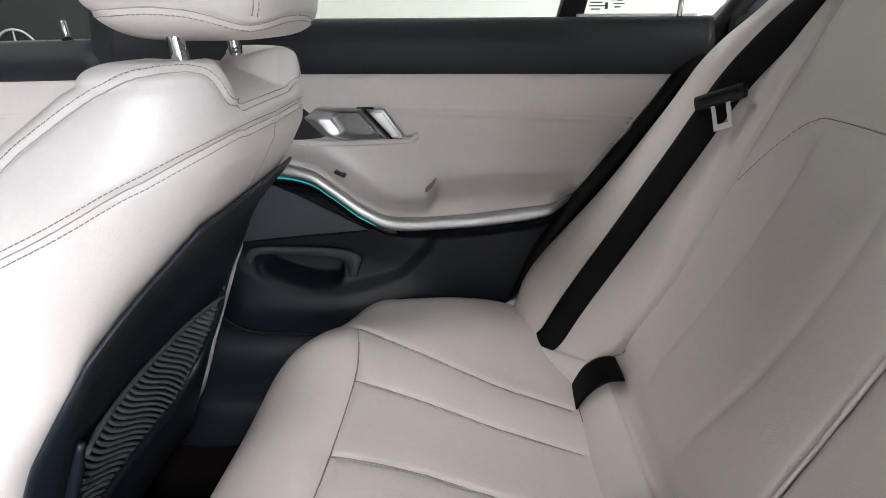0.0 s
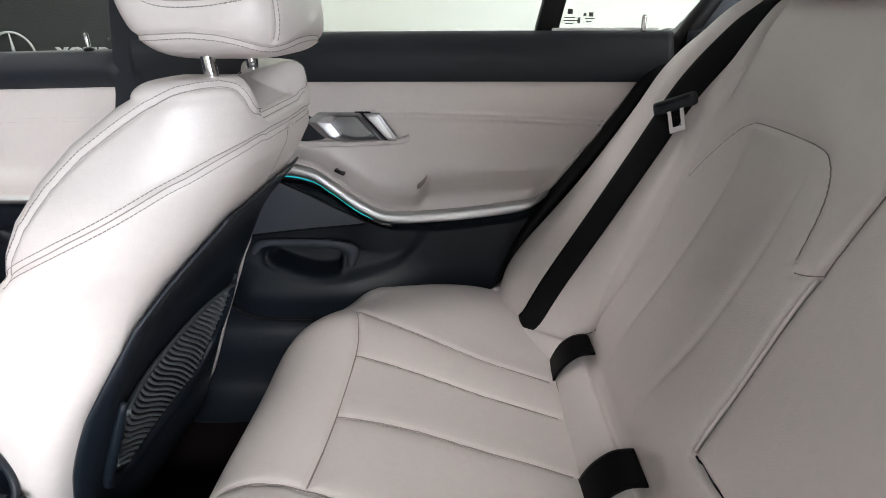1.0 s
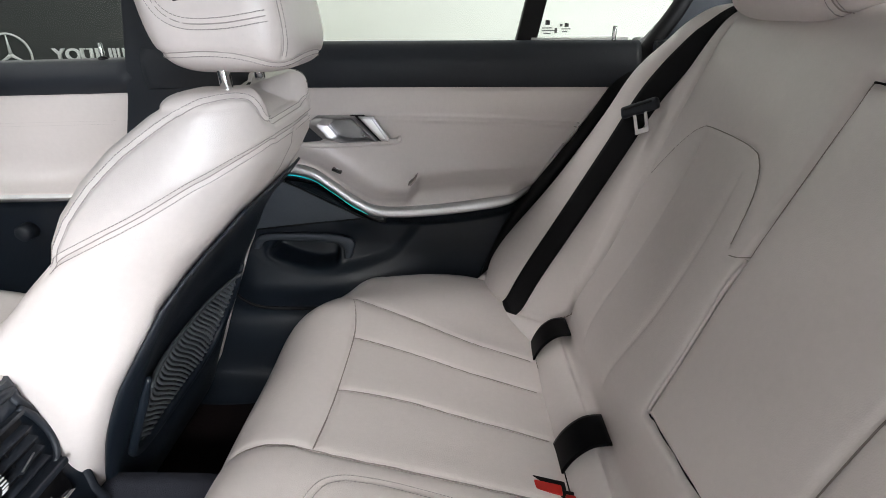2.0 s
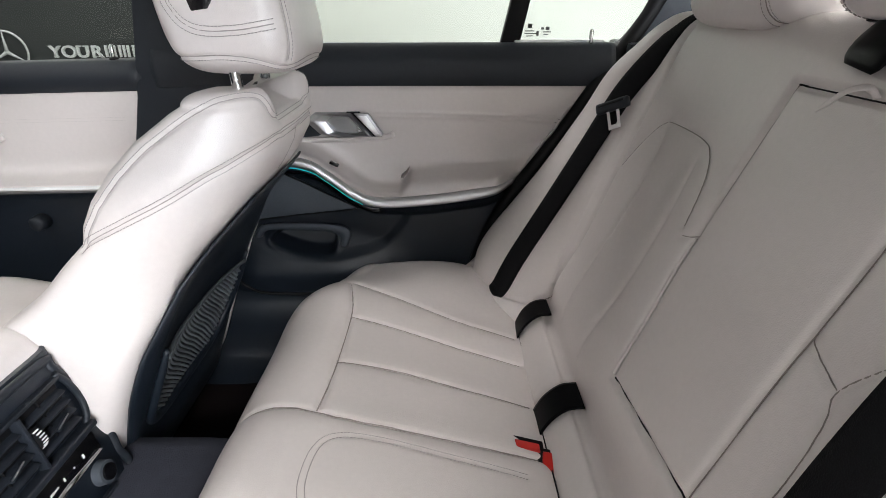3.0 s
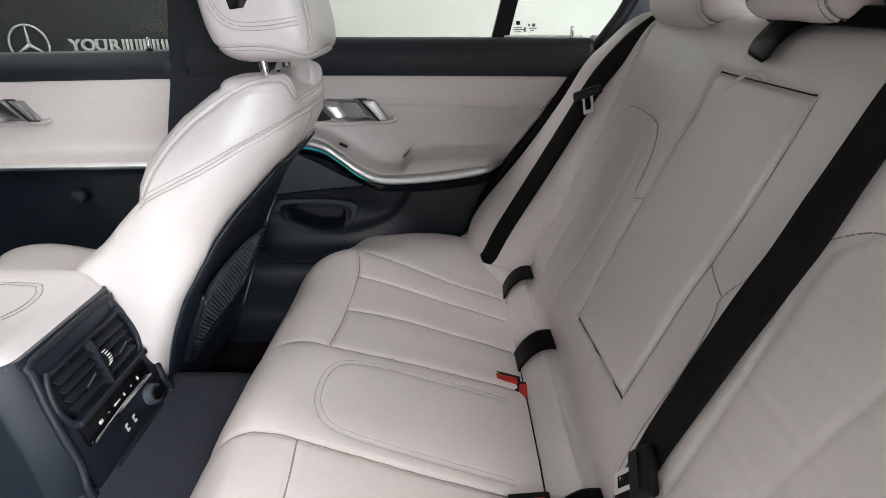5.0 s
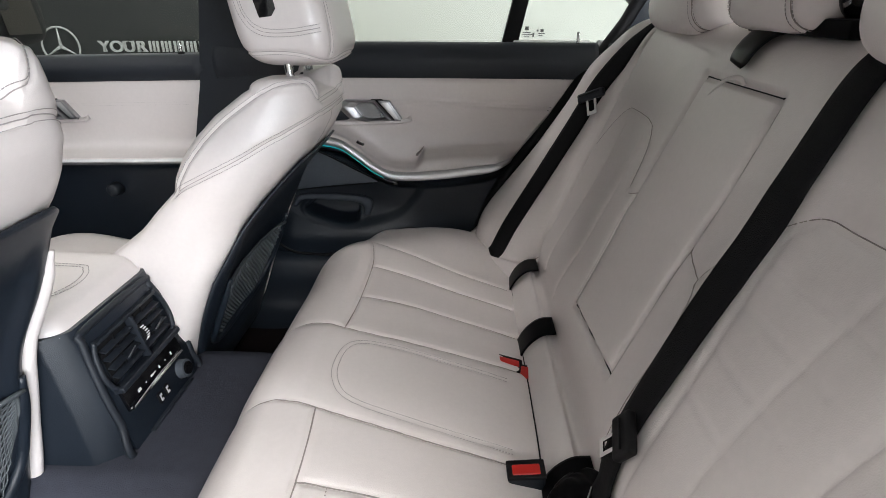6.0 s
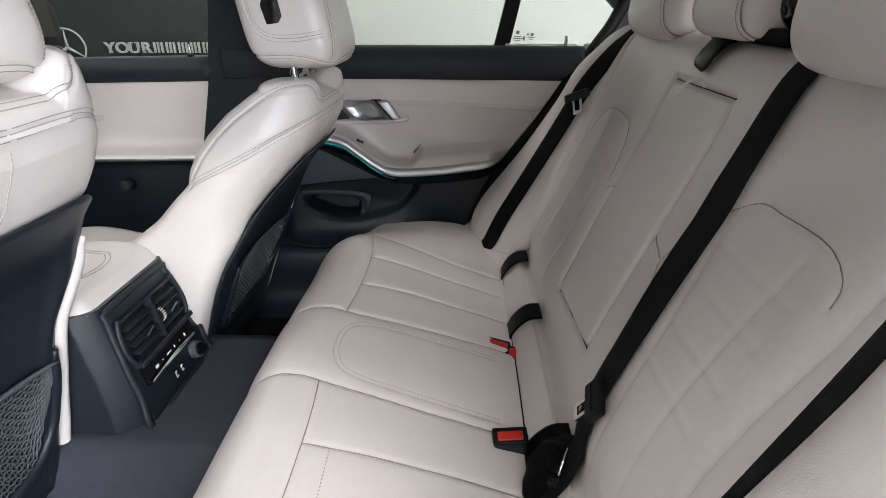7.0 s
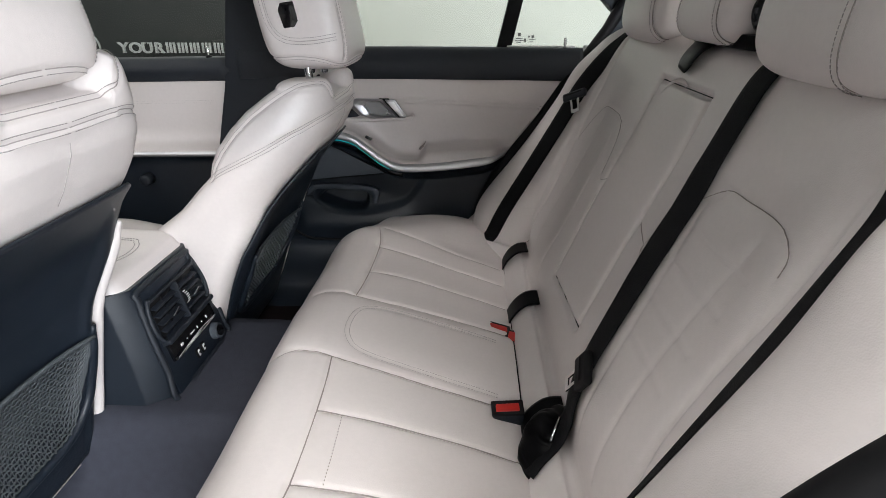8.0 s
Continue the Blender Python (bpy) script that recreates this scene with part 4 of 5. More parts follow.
def leather_profile(x):
    """Upper leather, a scoop below the handle, and the ledge that carries the armrest pad."""
    e = edge_z(x)
    pad = smooth(-0.056, -0.026, x) * smooth(0.235, 0.165, x)
    rise = 0.024 * pad * (1 - 0.55 * smooth(0.02, 0.20, x))
    fade = smooth(0.155, 0.215, x)
    return [(y + fade * max(0.0, 0.700 - y), z) for y, z in ledge_points(e, rise)]


def ledge_points(e, rise):
    return [(0.699, 0.9045), (0.703, 0.89), (0.706, 0.85), (0.712, 0.81), (0.716, 0.785), (0.717, max(0.755, e + 0.085)), (0.714, max(0.735, e + 0.060)),
            (0.704, e + 0.040 + rise), (0.676, e + 0.030 + rise), (0.655, e + 0.026 + 0.8 * rise), (0.646, e + 0.020 + 0.3 * rise), (0.645, e + 0.016)]


leather = door_strip("leather_panel", leather_profile, X0, X1, LEATHER, rear_door, n=90, nx=240)
line_a = on_surface(leather.data, [(-0.13, 0.70, 0.846), (0.07, 0.70, 0.842), (0.31, 0.69, 0.832), (0.36, 0.69, 0.830)], 160)
line_b = on_surface(leather.data, [(-0.13, 0.70, 0.838), (0.07, 0.70, 0.834), (0.31, 0.69, 0.824), (0.36, 0.69, 0.822)], 160)
groove(leather.data, [line_a, line_b], 0.0026, 0.0042)
st = part("stitching", join([stitches(q, 0.0055, 0.0046, 0.0009) for q in (line_a, line_b)], "stitching"), THREAD, leather)
st["kind"] = "stuff"
# dark slot at the pad's end
part("grip_slot", prism([(-0.052, 0.7085), (-0.046, 0.7085), (-0.037, 0.718), (-0.032, 0.729), (-0.040, 0.719)], 0.03, "y", 0.668, 0.0005), LEATHER_SEAM, leather)


def trim_profile(x):
    e = edge_z(x)
    k = 1 - 0.75 * smooth(0.12, 0.205, x)
    back = 0.054 * smooth(0.155, 0.215, x)
    return [(y + back, z) for y, z in strip_points(e, k)]


def strip_points(e, k):
    return [(0.6455, e + 0.0155), (0.6395, e + 0.0140), (0.6365, e + 0.0155 - 0.0060 * k), (0.6370, e + 0.0155 - 0.0130 * k), (0.6410, e + 0.0155 - 0.0155 * k), (0.6490, e + 0.0155 - 0.0165 * k)]


door_strip("silver_strip", trim_profile, X0, 0.215, SATIN, rear_door, "satin silver trim strip", n=14, nx=140)


def seg_dist(px, pz, poly, closed):
    """Distance of points from a polyline."""
    best = np.full(px.shape, 9.0)
    k = len(poly)
    for i in range(k if closed else k - 1):
        (ax, az), (bx, bz) = poly[i], poly[(i + 1) % k]
        dx, dz = bx - ax, bz - az
        t = np.clip(((px - ax) * dx + (pz - az) * dz) / (dx * dx + dz * dz), 0, 1)
        best = np.minimum(best, np.hypot(px - ax - t * dx, pz - az - t * dz))
    return best


def inside(px, pz, poly):
    out = np.zeros(px.shape, bool)
    k = len(poly)
    for i in range(k):
        (ax, az), (bx, bz) = poly[i], poly[(i + 1) % k]
        out ^= ((az > pz) != (bz > pz)) & (px < (bx - ax) * (pz - az) / (bz - az + 1e-12) + ax)
    return out


def signed(px, pz, poly):
    d = seg_dist(px, pz, poly, True)
    return np.where(inside(px, pz, poly), d, -d)


def soft(a, b, v):
    t = np.clip((v - a) / (b - a), 0, 1)
    return t * t * (3 - 2 * t)


# dark lower panel: a recessed scoop, a pocket with a lip, a bulged foot
SCOOP = [tuple(p) for p in spline([(-0.52, 0.606), (-0.41, 0.611), (-0.256, 0.630), (-0.10, 0.644), (-0.052, 0.634), (-0.038, 0.612), (-0.055, 0.578), (-0.104, 0.532), (-0.206, 0.506), (-0.289, 0.505), (-0.36, 0.524), (-0.405, 0.548), (-0.47, 0.575)], 110, closed=True)]
POCKET = [tuple(p) for p in spline([(-0.368, 0.545), (-0.350, 0.570), (-0.332, 0.576), (-0.24, 0.569), (-0.220, 0.561), (-0.214, 0.545), (-0.218, 0.522), (-0.232, 0.512), (-0.275, 0.510), (-0.324, 0.523)], 90, closed=True)]
NX, NZ = 230, 170
xs = np.linspace(X0, X1, NX)
e = np.array([edge_z(x) for x in xs])
tt = np.linspace(0, 1, NZ)[None, :]
ztop = (e - 0.0015 + 0.0135 * soft(0.12, 0.205, xs))[:, None]
zz = ztop + (0.27 - ztop) * tt ** 1.0
xx = np.repeat(xs[:, None], NZ, 1)
drop = ztop - zz
base = 0.649 + 0.045 * soft(0, 0.045, drop) + 0.004 * soft(0.04, 0.12, drop) - 0.055 * soft(0.50, 0.30, zz)
base = base - 0.030 * np.exp(-((zz - 0.475) / 0.05) ** 2) * soft(-0.50, -0.40, xx) * soft(0.05, -0.22, xx)
base = base + 0.050 * soft(0.155, 0.215, xx) * (1 - soft(0, 0.045, drop))
sd = signed(xx, zz, SCOOP)
base = base + 0.011 * soft(-0.010, 0.020, sd)
sp = signed(xx, zz, POCKET)
base = base + 0.048 * soft(-0.001, 0.010, sp) - 0.007 * np.exp(-((sp + 0.006) / 0.006) ** 2) * soft(0.50, 0.545, zz)
bow = np.array([plan_y(x) for x in xs])[:, None]
ends = np.interp(zz, DOOR_END[:, 0], DOOR_END[:, 1])
rows = np.stack([np.minimum(xx, ends), base + bow, zz], 2)
lower = thicken(part("lower_panel", grid_mesh("lower_panel", rows.tolist()), DARK, rear_door, "dark plastic lower door panel"), 0.004, 1)
# pale edged lip over the pocket
outer_lip = spline([(-0.404, 0.556), (-0.394, 0.578), (-0.368, 0.590), (-0.263, 0.591), (-0.198, 0.584), (-0.178, 0.570), (-0.181, 0.552), (-0.188, 0.532)], 60)
inner_lip = spline([(-0.390, 0.557), (-0.382, 0.569), (-0.354, 0.5765), (-0.25, 0.5730), (-0.216, 0.567), (-0.203, 0.556), (-0.201, 0.546), (-0.203, 0.532)], 60)
rows = [[(a[0] + (b[0] - a[0]) * f, y, a[1] + (b[1] - a[1]) * f) for f, y in ((0.0, 0.698), (0.08, 0.6910), (0.50, 0.6900), (0.92, 0.6910), (1.0, 0.702))] for a, b in zip(outer_lip, inner_lip)]
thicken(part("pocket_lip", grid_mesh("pocket_lip", rows), GRILLE, lower, "grey pocket lip"), 0.002, 0)
# speaker grille
grille_outline = [tuple(p) for p in spline([(-0.52, 0.715), (-0.345, 0.720), (-0.30, 0.709), (-0.22, 0.668), (-0.158, 0.636), (-0.165, 0.631), (-0.30, 0.617), (-0.42, 0.602), (-0.52, 0.585)], 70, closed=True)]
grille = part("speaker_grille", prism(grille_outline, 0.012, "y", 0.678, 0.002), GRILLE, rear_door, "fine grey speaker grille")
part("printed_mark", box((-0.405, 0.6765, 0.632), (0.020, 0.001, 0.003), 0), PALE, grille)
rim_pts = [(x, 0.6785, z) for x, z in grille_outline] + [(grille_outline[0][0], 0.6785, grille_outline[0][1])]
part("grille_edge", tube(rim_pts, 0.0022, 6), RUBBER, grille)
# teal light line under the strip
glow = []
for x in np.linspace(-0.42, -0.135, 50):
    glow.append((x, 0.6400 + plan_y(x), edge_z(x) - 0.0035 - 0.002 * smooth(-0.2, -0.135, x)))
part("light_line", tube(glow, 0.0026, 8, taper=[1.0] * 44 + [0.9, 0.8, 0.7, 0.5, 0.35, 0.2]), AMBIENT, rear_door, "glowing teal ambient light line")
# dark fillet between light line and grille
band = [(x, 0.664 + plan_y(x), edge_z(x) - 0.017) for x in np.linspace(-0.50, -0.10, 60)]
part("fillet", tube(band, 0.008, 8, 0.004, up=(0, 1, 0)), GLOSS, rear_door, "dark strip above the speaker grille")


def door_handle(parent, ox, oz):
    """A chromed pull with an angular loop, its lock paddle and a dark backing plate."""
    def shift(pts):
        return [(x + ox, z + oz) for x, z in pts]
    plate = part("handle_plate", prism(shift([(-0.310, 0.846), (-0.262, 0.848), (-0.235, 0.822), (-0.225, 0.800), (-0.235, 0.795), (-0.295, 0.789), (-0.315, 0.797)]), 0.012, "y", 0.704, 0.003), DARK_SOFT, parent, "dark backing plate")
    bezel = [(x + ox, 0.705, z + oz) for x, z in [(-0.30, 0.787), (-0.23, 0.7865), (-0.12, 0.790), (-0.085, 0.793), (-0.068, 0.797), (-0.072, 0.803)]]
    part("handle_bezel", tube([tuple(p) for p in spline(bezel, 30)], 0.006, 8, 0.004, up=(0, 1, 0)), LEATHER, parent)
    outer = shift([(-0.258, 0.832), (-0.236, 0.848), (-0.158, 0.847), (-0.112, 0.797), (-0.185, 0.793), (-0.228, 0.803)])
    innr = shift([(-0.212, 0.830), (-0.198, 0.841), (-0.163, 0.8405), (-0.128, 0.802), (-0.170, 0.7995), (-0.194, 0.806)])
    bm = bmesh.new()
    rings = []
    for pts, y in ((outer, 0.708), (outer, 0.690), ([(a * 0.55 + c * 0.45, b * 0.55 + d * 0.45) for (a, b), (c, d) in zip(outer, innr)], 0.683), (innr, 0.688), (innr, 0.706)):
        rings.append([bm.verts.new((x, y, z)) for x, z in pts])
    for r0, r1 in zip(rings, rings[1:]):
        for i in range(6):
            bm.faces.new((r0[i], r0[(i + 1) % 6], r1[(i + 1) % 6], r1[i]))
    bmesh.ops.recalc_face_normals(bm, faces=bm.faces)
    bmesh.ops.bevel(bm, geom=[q for q in bm.edges if len(q.link_faces) == 2], offset=0.0016, segments=2, profile=0.6, affect="EDGES")
    loop = part("pull_loop", bm, HANDLE, parent, "satin chrome door pull")
    part("finger_well", prism(innr, 0.004, "y", 0.7045, 0.0), HANDLE_WELL, loop)
    # black plate painted as the shadow between loop and paddle
    part("shadow_gap", prism(shift([(-0.168, 0.8485), (-0.140, 0.8485), (-0.092, 0.7950), (-0.122, 0.7950)]), 0.010, "y", 0.6985, 0.0), RUBBER, parent)
    paddle = part("lock_paddle", prism(shift([(-0.151, 0.8465), (-0.120, 0.846), (-0.088, 0.800), (-0.094, 0.7965), (-0.106, 0.7965)]), 0.016, "y", 0.691, 0.003), HANDLE, parent, "satin chrome lock paddle")
    part("paddle_groove", prism(shift([(-0.145, 0.842), (-0.123, 0.8415), (-0.097, 0.802), (-0.108, 0.8005)]), 0.002, "y", 0.6895, 0.0008), SATIN, paddle)


door_handle(rear_door, 0.0, 0.0)
# window switch on the ledge
sw = part("window_switch", box((-0.198, 0.672, 0.7405), (0.021, 0.014, 0.006), 0.002, pose(0, 0, 0, 0, 25, 0)), GLOSS, rear_door, "small black window switch")
part("printed_mark", box((-0.195, 0.669, 0.745), (0.008, 0.003, 0.001), 0, pose(0, 0, 0, 0, 25, 0)), PALE, sw)

# outer skin and window frame
part("outer_skin", box((-0.08, 0.80, 0.59), (1.05, 0.03, 0.64), 0.01), PAINT, rear_door)
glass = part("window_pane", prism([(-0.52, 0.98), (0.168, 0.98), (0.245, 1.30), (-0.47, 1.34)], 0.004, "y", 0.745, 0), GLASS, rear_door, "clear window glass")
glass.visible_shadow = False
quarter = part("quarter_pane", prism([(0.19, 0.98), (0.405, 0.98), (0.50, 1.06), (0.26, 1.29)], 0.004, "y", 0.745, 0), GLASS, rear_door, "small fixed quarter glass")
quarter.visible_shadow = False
part("division_bar", prism([(0.163, 0.97), (0.204, 0.97), (0.275, 1.30), (0.238, 1.30)], 0.03, "y", 0.728, 0.004), RUBBER, rear_door, "black window division bar")
part("window_frame", prism([(0.40, 0.96), (0.60, 0.96), (0.62, 1.30), (0.26, 1.33), (0.26, 1.285), (0.49, 1.065)], 0.05, "y", 0.715, 0.006), DARK_SOFT, rear_door, "black window frame")

# front door and pillar
pillar = tagged(part("b_pillar", prism([(-0.74, 0.30), (-0.44, 0.30), (-0.40, 1.35), (-0.53, 1.35), (-0.574, 1.107), (-0.611, 0.884), (-0.662, 0.69)], 0.10, "y", 0.686, 0.010), DARK_SOFT), "black trimmed centre door pillar", "car pillar", kind="structure")
front_door = thing("car_door", "front car door with oyster leather trim and a black sill", "car door")


def straight(name, prof, x0, x1, mat, label="", dzdx=0.0):
    rows = [[(x, y, z + dzdx * (x + 0.62)) for y, z in spline(prof, 30)] for x in np.linspace(x0, x1, 30)]
    return thicken(part(name, grid_mesh(name, rows), mat, front_door, label), 0.004, 1)


straight("sill_trim", [(0.75, 0.955), (0.715, 0.955), (0.700, 0.950), (0.690, 0.930), (0.692, 0.912), (0.700, 0.897)], -1.5, -0.59, DARK_SOFT, "black soft window sill trim", 0.02)
straight("leather_panel", [(0.699, 0.8965), (0.704, 0.86), (0.708, 0.80), (0.712, 0.75), (0.70, 0.72), (0.67, 0.705), (0.655, 0.70)], -1.5, -0.60, LEATHER, "", 0.02)
straight("silver_strip", [(0.655, 0.6995), (0.650, 0.692), (0.655, 0.684)], -1.5, -0.62, SATIN, "satin silver trim strip", 0.02)
straight("lower_panel", [(0.656, 0.6835), (0.69, 0.66), (0.70, 0.55), (0.69, 0.40), (0.66, 0.28)], -1.5, -0.63, DARK, "dark plastic lower door panel", 0.02)
part("outer_skin", box((-1.08, 0.80, 0.58), (0.90, 0.03, 0.62), 0.01), PAINT, front_door)
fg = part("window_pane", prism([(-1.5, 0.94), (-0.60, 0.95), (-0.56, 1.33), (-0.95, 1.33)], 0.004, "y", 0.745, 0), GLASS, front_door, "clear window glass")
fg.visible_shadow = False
door_handle(front_door, -0.870, -0.004)
for z in (0.838, 0.831):
    rows = on_surface(bpy.data.objects["leather_panel.001"].data, [(-1.4, 0.70, z - 0.016), (-1.0, 0.70, z - 0.007), (-0.65, 0.70, z)], 160)
    st = part("stitching", stitches(rows, 0.006, 0.0042, 0.0007), THREAD, front_door)
    st["kind"] = "stuff"
part("speaker_knob", tube([(-0.90, 0.70, 0.60), (-0.90, 0.672, 0.60), (-0.90, 0.667, 0.60)], 0.018, 20, up=(1, 0, 0), taper=[1.1, 1.0, 0.8]), DARK_SOFT, front_door)

# ---- rest of the cabin: dash, left side, parcel shelf ----
slab("dashboard", (-1.65, -0.74, 0.3), (-1.30, 0.74, 0.93), DARK, "dark dashboard", "dashboard", 0.05)
slab("left_front_door", (-1.5, -0.82, 0.28), (-0.66, -0.70, 0.97), LEATHER, "oyster leather front door panel", "car door", 0.02)
slab("left_pillar", (-0.66, -0.80, 0.28), (-0.56, -0.72, 1.34), DARK_SOFT, "black centre door pillar", "car pillar", 0.02)
slab("parcel_shelf", (0.56, -0.70, 0.97), (1.15, 0.70, 1.00), DARK_SOFT, "black carpeted parcel shelf", "shelf", 0.004)
slab("roof_rail_left", (-0.78, -0.70, 1.30), (0.62, -0.58, 1.42), LINING, "pale roof side rail", "roof rail", 0.02)
slab("roof_rail_right", (-0.78, 0.58, 1.33), (0.62, 0.74, 1.42), LINING, "pale roof side rail", "roof rail", 0.02)
slab("quarter_right", (0.42, 0.66, 0.28), (1.15, 0.82, 0.99), DARK, "dark quarter panel trim", "car panel", 0.01)
slab("quarter_left", (0.42, -0.82, 0.28), (1.15, -0.68, 0.99), DARK, "dark quarter panel trim", "car panel", 0.01)
slab("rear_bulkhead", (0.62, -0.68, 0.28), (0.66, 0.66, 0.97), DARK, "dark rear bulkhead", "car panel", 0.0)
slab("sill_left", (-0.56, -0.80, 0.22), (0.42, -0.73, 0.36), DARK, "dark door sill", "door sill", 0.015)

# rounded sill under the closed rear door, with the door's lower joint above it
rows = []
for x in np.linspace(-0.60, 0.16, 50):
    lift = 0.055 * smooth(-0.42, -0.56, x) ** 2
    rows.append([(x, y, z + lift * smooth(0.3, 0.42, z)) for y, z in spline([(0.735, 0.425), (0.690, 0.424), (0.662, 0.416), (0.644, 0.398), (0.634, 0.365), (0.628, 0.320), (0.612, 0.275), (0.570, 0.245), (0.540, 0.236)], 40)])
sill = part("sill_right", grid_mesh("sill_right", rows), DARK)
tagged(thicken(sill, 0.006, 1), "rounded dark plastic door sill", "door sill", kind="structure")
curve = spline([(-0.475, 0.668, 0.530), (-0.462, 0.664, 0.490), (-0.446, 0.660, 0.455), (-0.405, 0.656, 0.430), (-0.345, 0.655, 0.424), (-0.20, 0.655, 0.423), (0.05, 0.655, 0.423)], 60)
tagged(part("door_joint", tube([tuple(p) for p in curve], 0.004, 8), RUBBER), "black rubber joint under the door panel", "door seal", kind="structure")

# rubber seal between door trim and seat, and its twin round the open doorway
for k, nm in ((1, "door_seal_right"), (-1, "door_seal_left")):
    run = [(0.098, 0.672, 0.40), (0.122, 0.674, 0.50), (0.160, 0.674, 0.60), (0.222, 0.674, 0.70), (0.298, 0.678, 0.80), (0.364, 0.684, 0.90), (0.425, 0.695, 0.985), (0.475, 0.705, 1.06), (0.50, 0.70, 1.15), (0.40, 0.68, 1.30)]
    pts = [(x - (0 if k > 0 else 0.105), k * y - (0 if k > 0 else 0.042), z) for x, y, z in spline(run, 70)]
    tagged(part(nm, tube([tuple(p) for p in pts], 0.016, 12), RUBBER), "black rubber door seal", "door seal", kind="structure")
slab("left_body_side", (0.24, -0.86, 0.25), (1.2, -0.755, 0.92), PAINT, "blue grey painted body side", "car body", 0.03)
slab("c_pillar_left", (0.50, -0.74, 0.99), (1.15, -0.62, 1.38), DARK_SOFT, "dark trimmed rear roof pillar", "car pillar", 0.02)
slab("c_pillar_right", (0.62, 0.62, 0.99), (1.15, 0.74, 1.38), DARK_SOFT, "dark trimmed rear roof pillar", "car pillar", 0.02)
slab("door_jamb", (0.02, 0.724, 0.28), (0.44, 0.742, 0.93), RUBBER, "black door jamb behind the trim", "car panel", 0.0)


# ---- centre console ----
console = thing("centre_console", "dark centre console with rear air vents and an oyster leather armrest", "console")
rows = []
for i in range(30):
    z = 0.30 + 0.345 * i / 29
    v = i / 29
    xr = -0.432 - 0.055 * v ** 1.5
    w = 0.127 - 0.012 * v
    w += 0.016 + 0.012 * (1 - v) ** 4
    cut = 0.046 - 0.012 * v
    half = [(xr, 0.0), (xr, w - 0.034), (xr - 0.004, w - 0.027), (xr - cut + 0.006, w - 0.003), (xr - cut, w), (-0.90, w), (-1.25, w)]
    rows.append([(x, y, z) for x, y in half] + [(x, -y, z) for x, y in half[:0:-1]])
body_me = grid_mesh("body", rows, wrap=True, caps=True)
body_me.set_sharp_from_angle(angle=radians(40))
part("body", body_me, DARK, console)
# rear face of the console: local u across, v up the slope, w outward
FACE = Matrix.Translation((-0.4365, 0.0, 0.405)) @ pose(0, 0, 0, 0, -13.0, 0)


def faced(name, bm, mat, parent, label=""):
    bmesh.ops.transform(bm, matrix=FACE, verts=bm.verts)
    return part(name, bm, mat, parent, label)


OUTLINE = [(-0.103, 0.012), (0.100, 0.012), (0.113, 0.055), (0.116, 0.10), (0.108, 0.165), (0.090, 0.222), (0.080, 0.234), (-0.082, 0.234), (-0.094, 0.220), (-0.104, 0.150), (-0.107, 0.08)]
face = faced("face_plate", prism(OUTLINE, 0.006, "x", 0.001, 0.002), DARK, console, "dark rear face plate")
# raised border round the face
rim = [(0.006, u, v) for u, v in spline(OUTLINE, 90, closed=True)]
rim.append(rim[0])
rim_mesh = tube([FACE @ Vector(p) for p in rim], 0.0065, 10, 0.0055, up=(1, 0, 0))
part("face_border", rim_mesh, DARK_SOFT, face, "rounded dark border")
for k in (-1, 1):
    u = k * 0.0415
    well = faced("vent_well", box((0.0062, u, 0.168), (0.004, 0.076, 0.070), 0.001), RUBBER, face, "deep black air vent")
    for i in range(4):
        faced("slat", box((0.0125, u, 0.1445 + 0.0155 * i), (0.013, 0.074, 0.0024), 0.0009, pose(0, 0, 0, 0, 24, 0)), DARK_SOFT, well)
    faced("upright", box((0.0090, u, 0.168), (0.005, 0.0018, 0.068), 0.0006), RUBBER, well)
    tab = faced("vent_tab", box((0.0200, u + 0.006, 0.160), (0.006, 0.026, 0.0045), 0.0018, pose(0, 0, 0, 14, 0, 0)), DARK_SOFT, well, "dark vent tab with a silver edge")
    faced("tab_edge", box((0.0225, u + 0.006, 0.1618), (0.002, 0.025, 0.0016), 0.0006, pose(0, 0, 0, 14, 0, 0)), SATIN, tab)
    cheek = spline([(k * 0.083, 0.128), (k * 0.092, 0.136), (k * 0.098, 0.160), (k * 0.093, 0.192), (k * 0.082, 0.214)], 20)
    faced_rim = tube([FACE @ Vector((0.013, float(p[0]), float(p[1]))) for p in cheek], 0.0044, 10, 0.0040, up=(1, 0, 0))
    part("side_cheek", faced_rim, DARK_SOFT, face, "grey side cheek of the vents")
faced("vent_bar", box((0.0145, 0.0, 0.168), (0.015, 0.0050, 0.078), 0.0018), DARK_SOFT, face)
wheel = bmesh.new()
bmesh.ops.create_cone(wheel, cap_ends=True, segments=28, radius1=0.0155, radius2=0.0155, depth=0.0095, matrix=Matrix.Translation((0.013, 0.008, 0.170)) @ pose(0, 0, 0, 90, 0, 0))
wheel_ob = faced("thumb_wheel", wheel, RUBBER, face, "ribbed thumb wheel")
for i in range(7):
    a = radians(-48 + 16 * i)
    faced("rib", box((0.013 + 0.0155 * math.cos(a), 0.008, 0.170 + 0.0155 * math.sin(a)), (0.0016, 0.0085, 0.0018), 0.0004), SIGN, wheel_ob)
faced("surround_top", box((0.011, 0.0, 0.2085), (0.012, 0.168, 0.006), 0.0025), DARK_SOFT, face)
faced("surround_bottom", box((0.0145, 0.0, 0.1255), (0.020, 0.180, 0.010), 0.0038, None, 3), DARK_SOFT, face)
screen = faced("climate_panel", box((0.009, 0.0, 0.101), (0.008, 0.168, 0.038), 0.002), GLOSS, face, "gloss black climate panel")
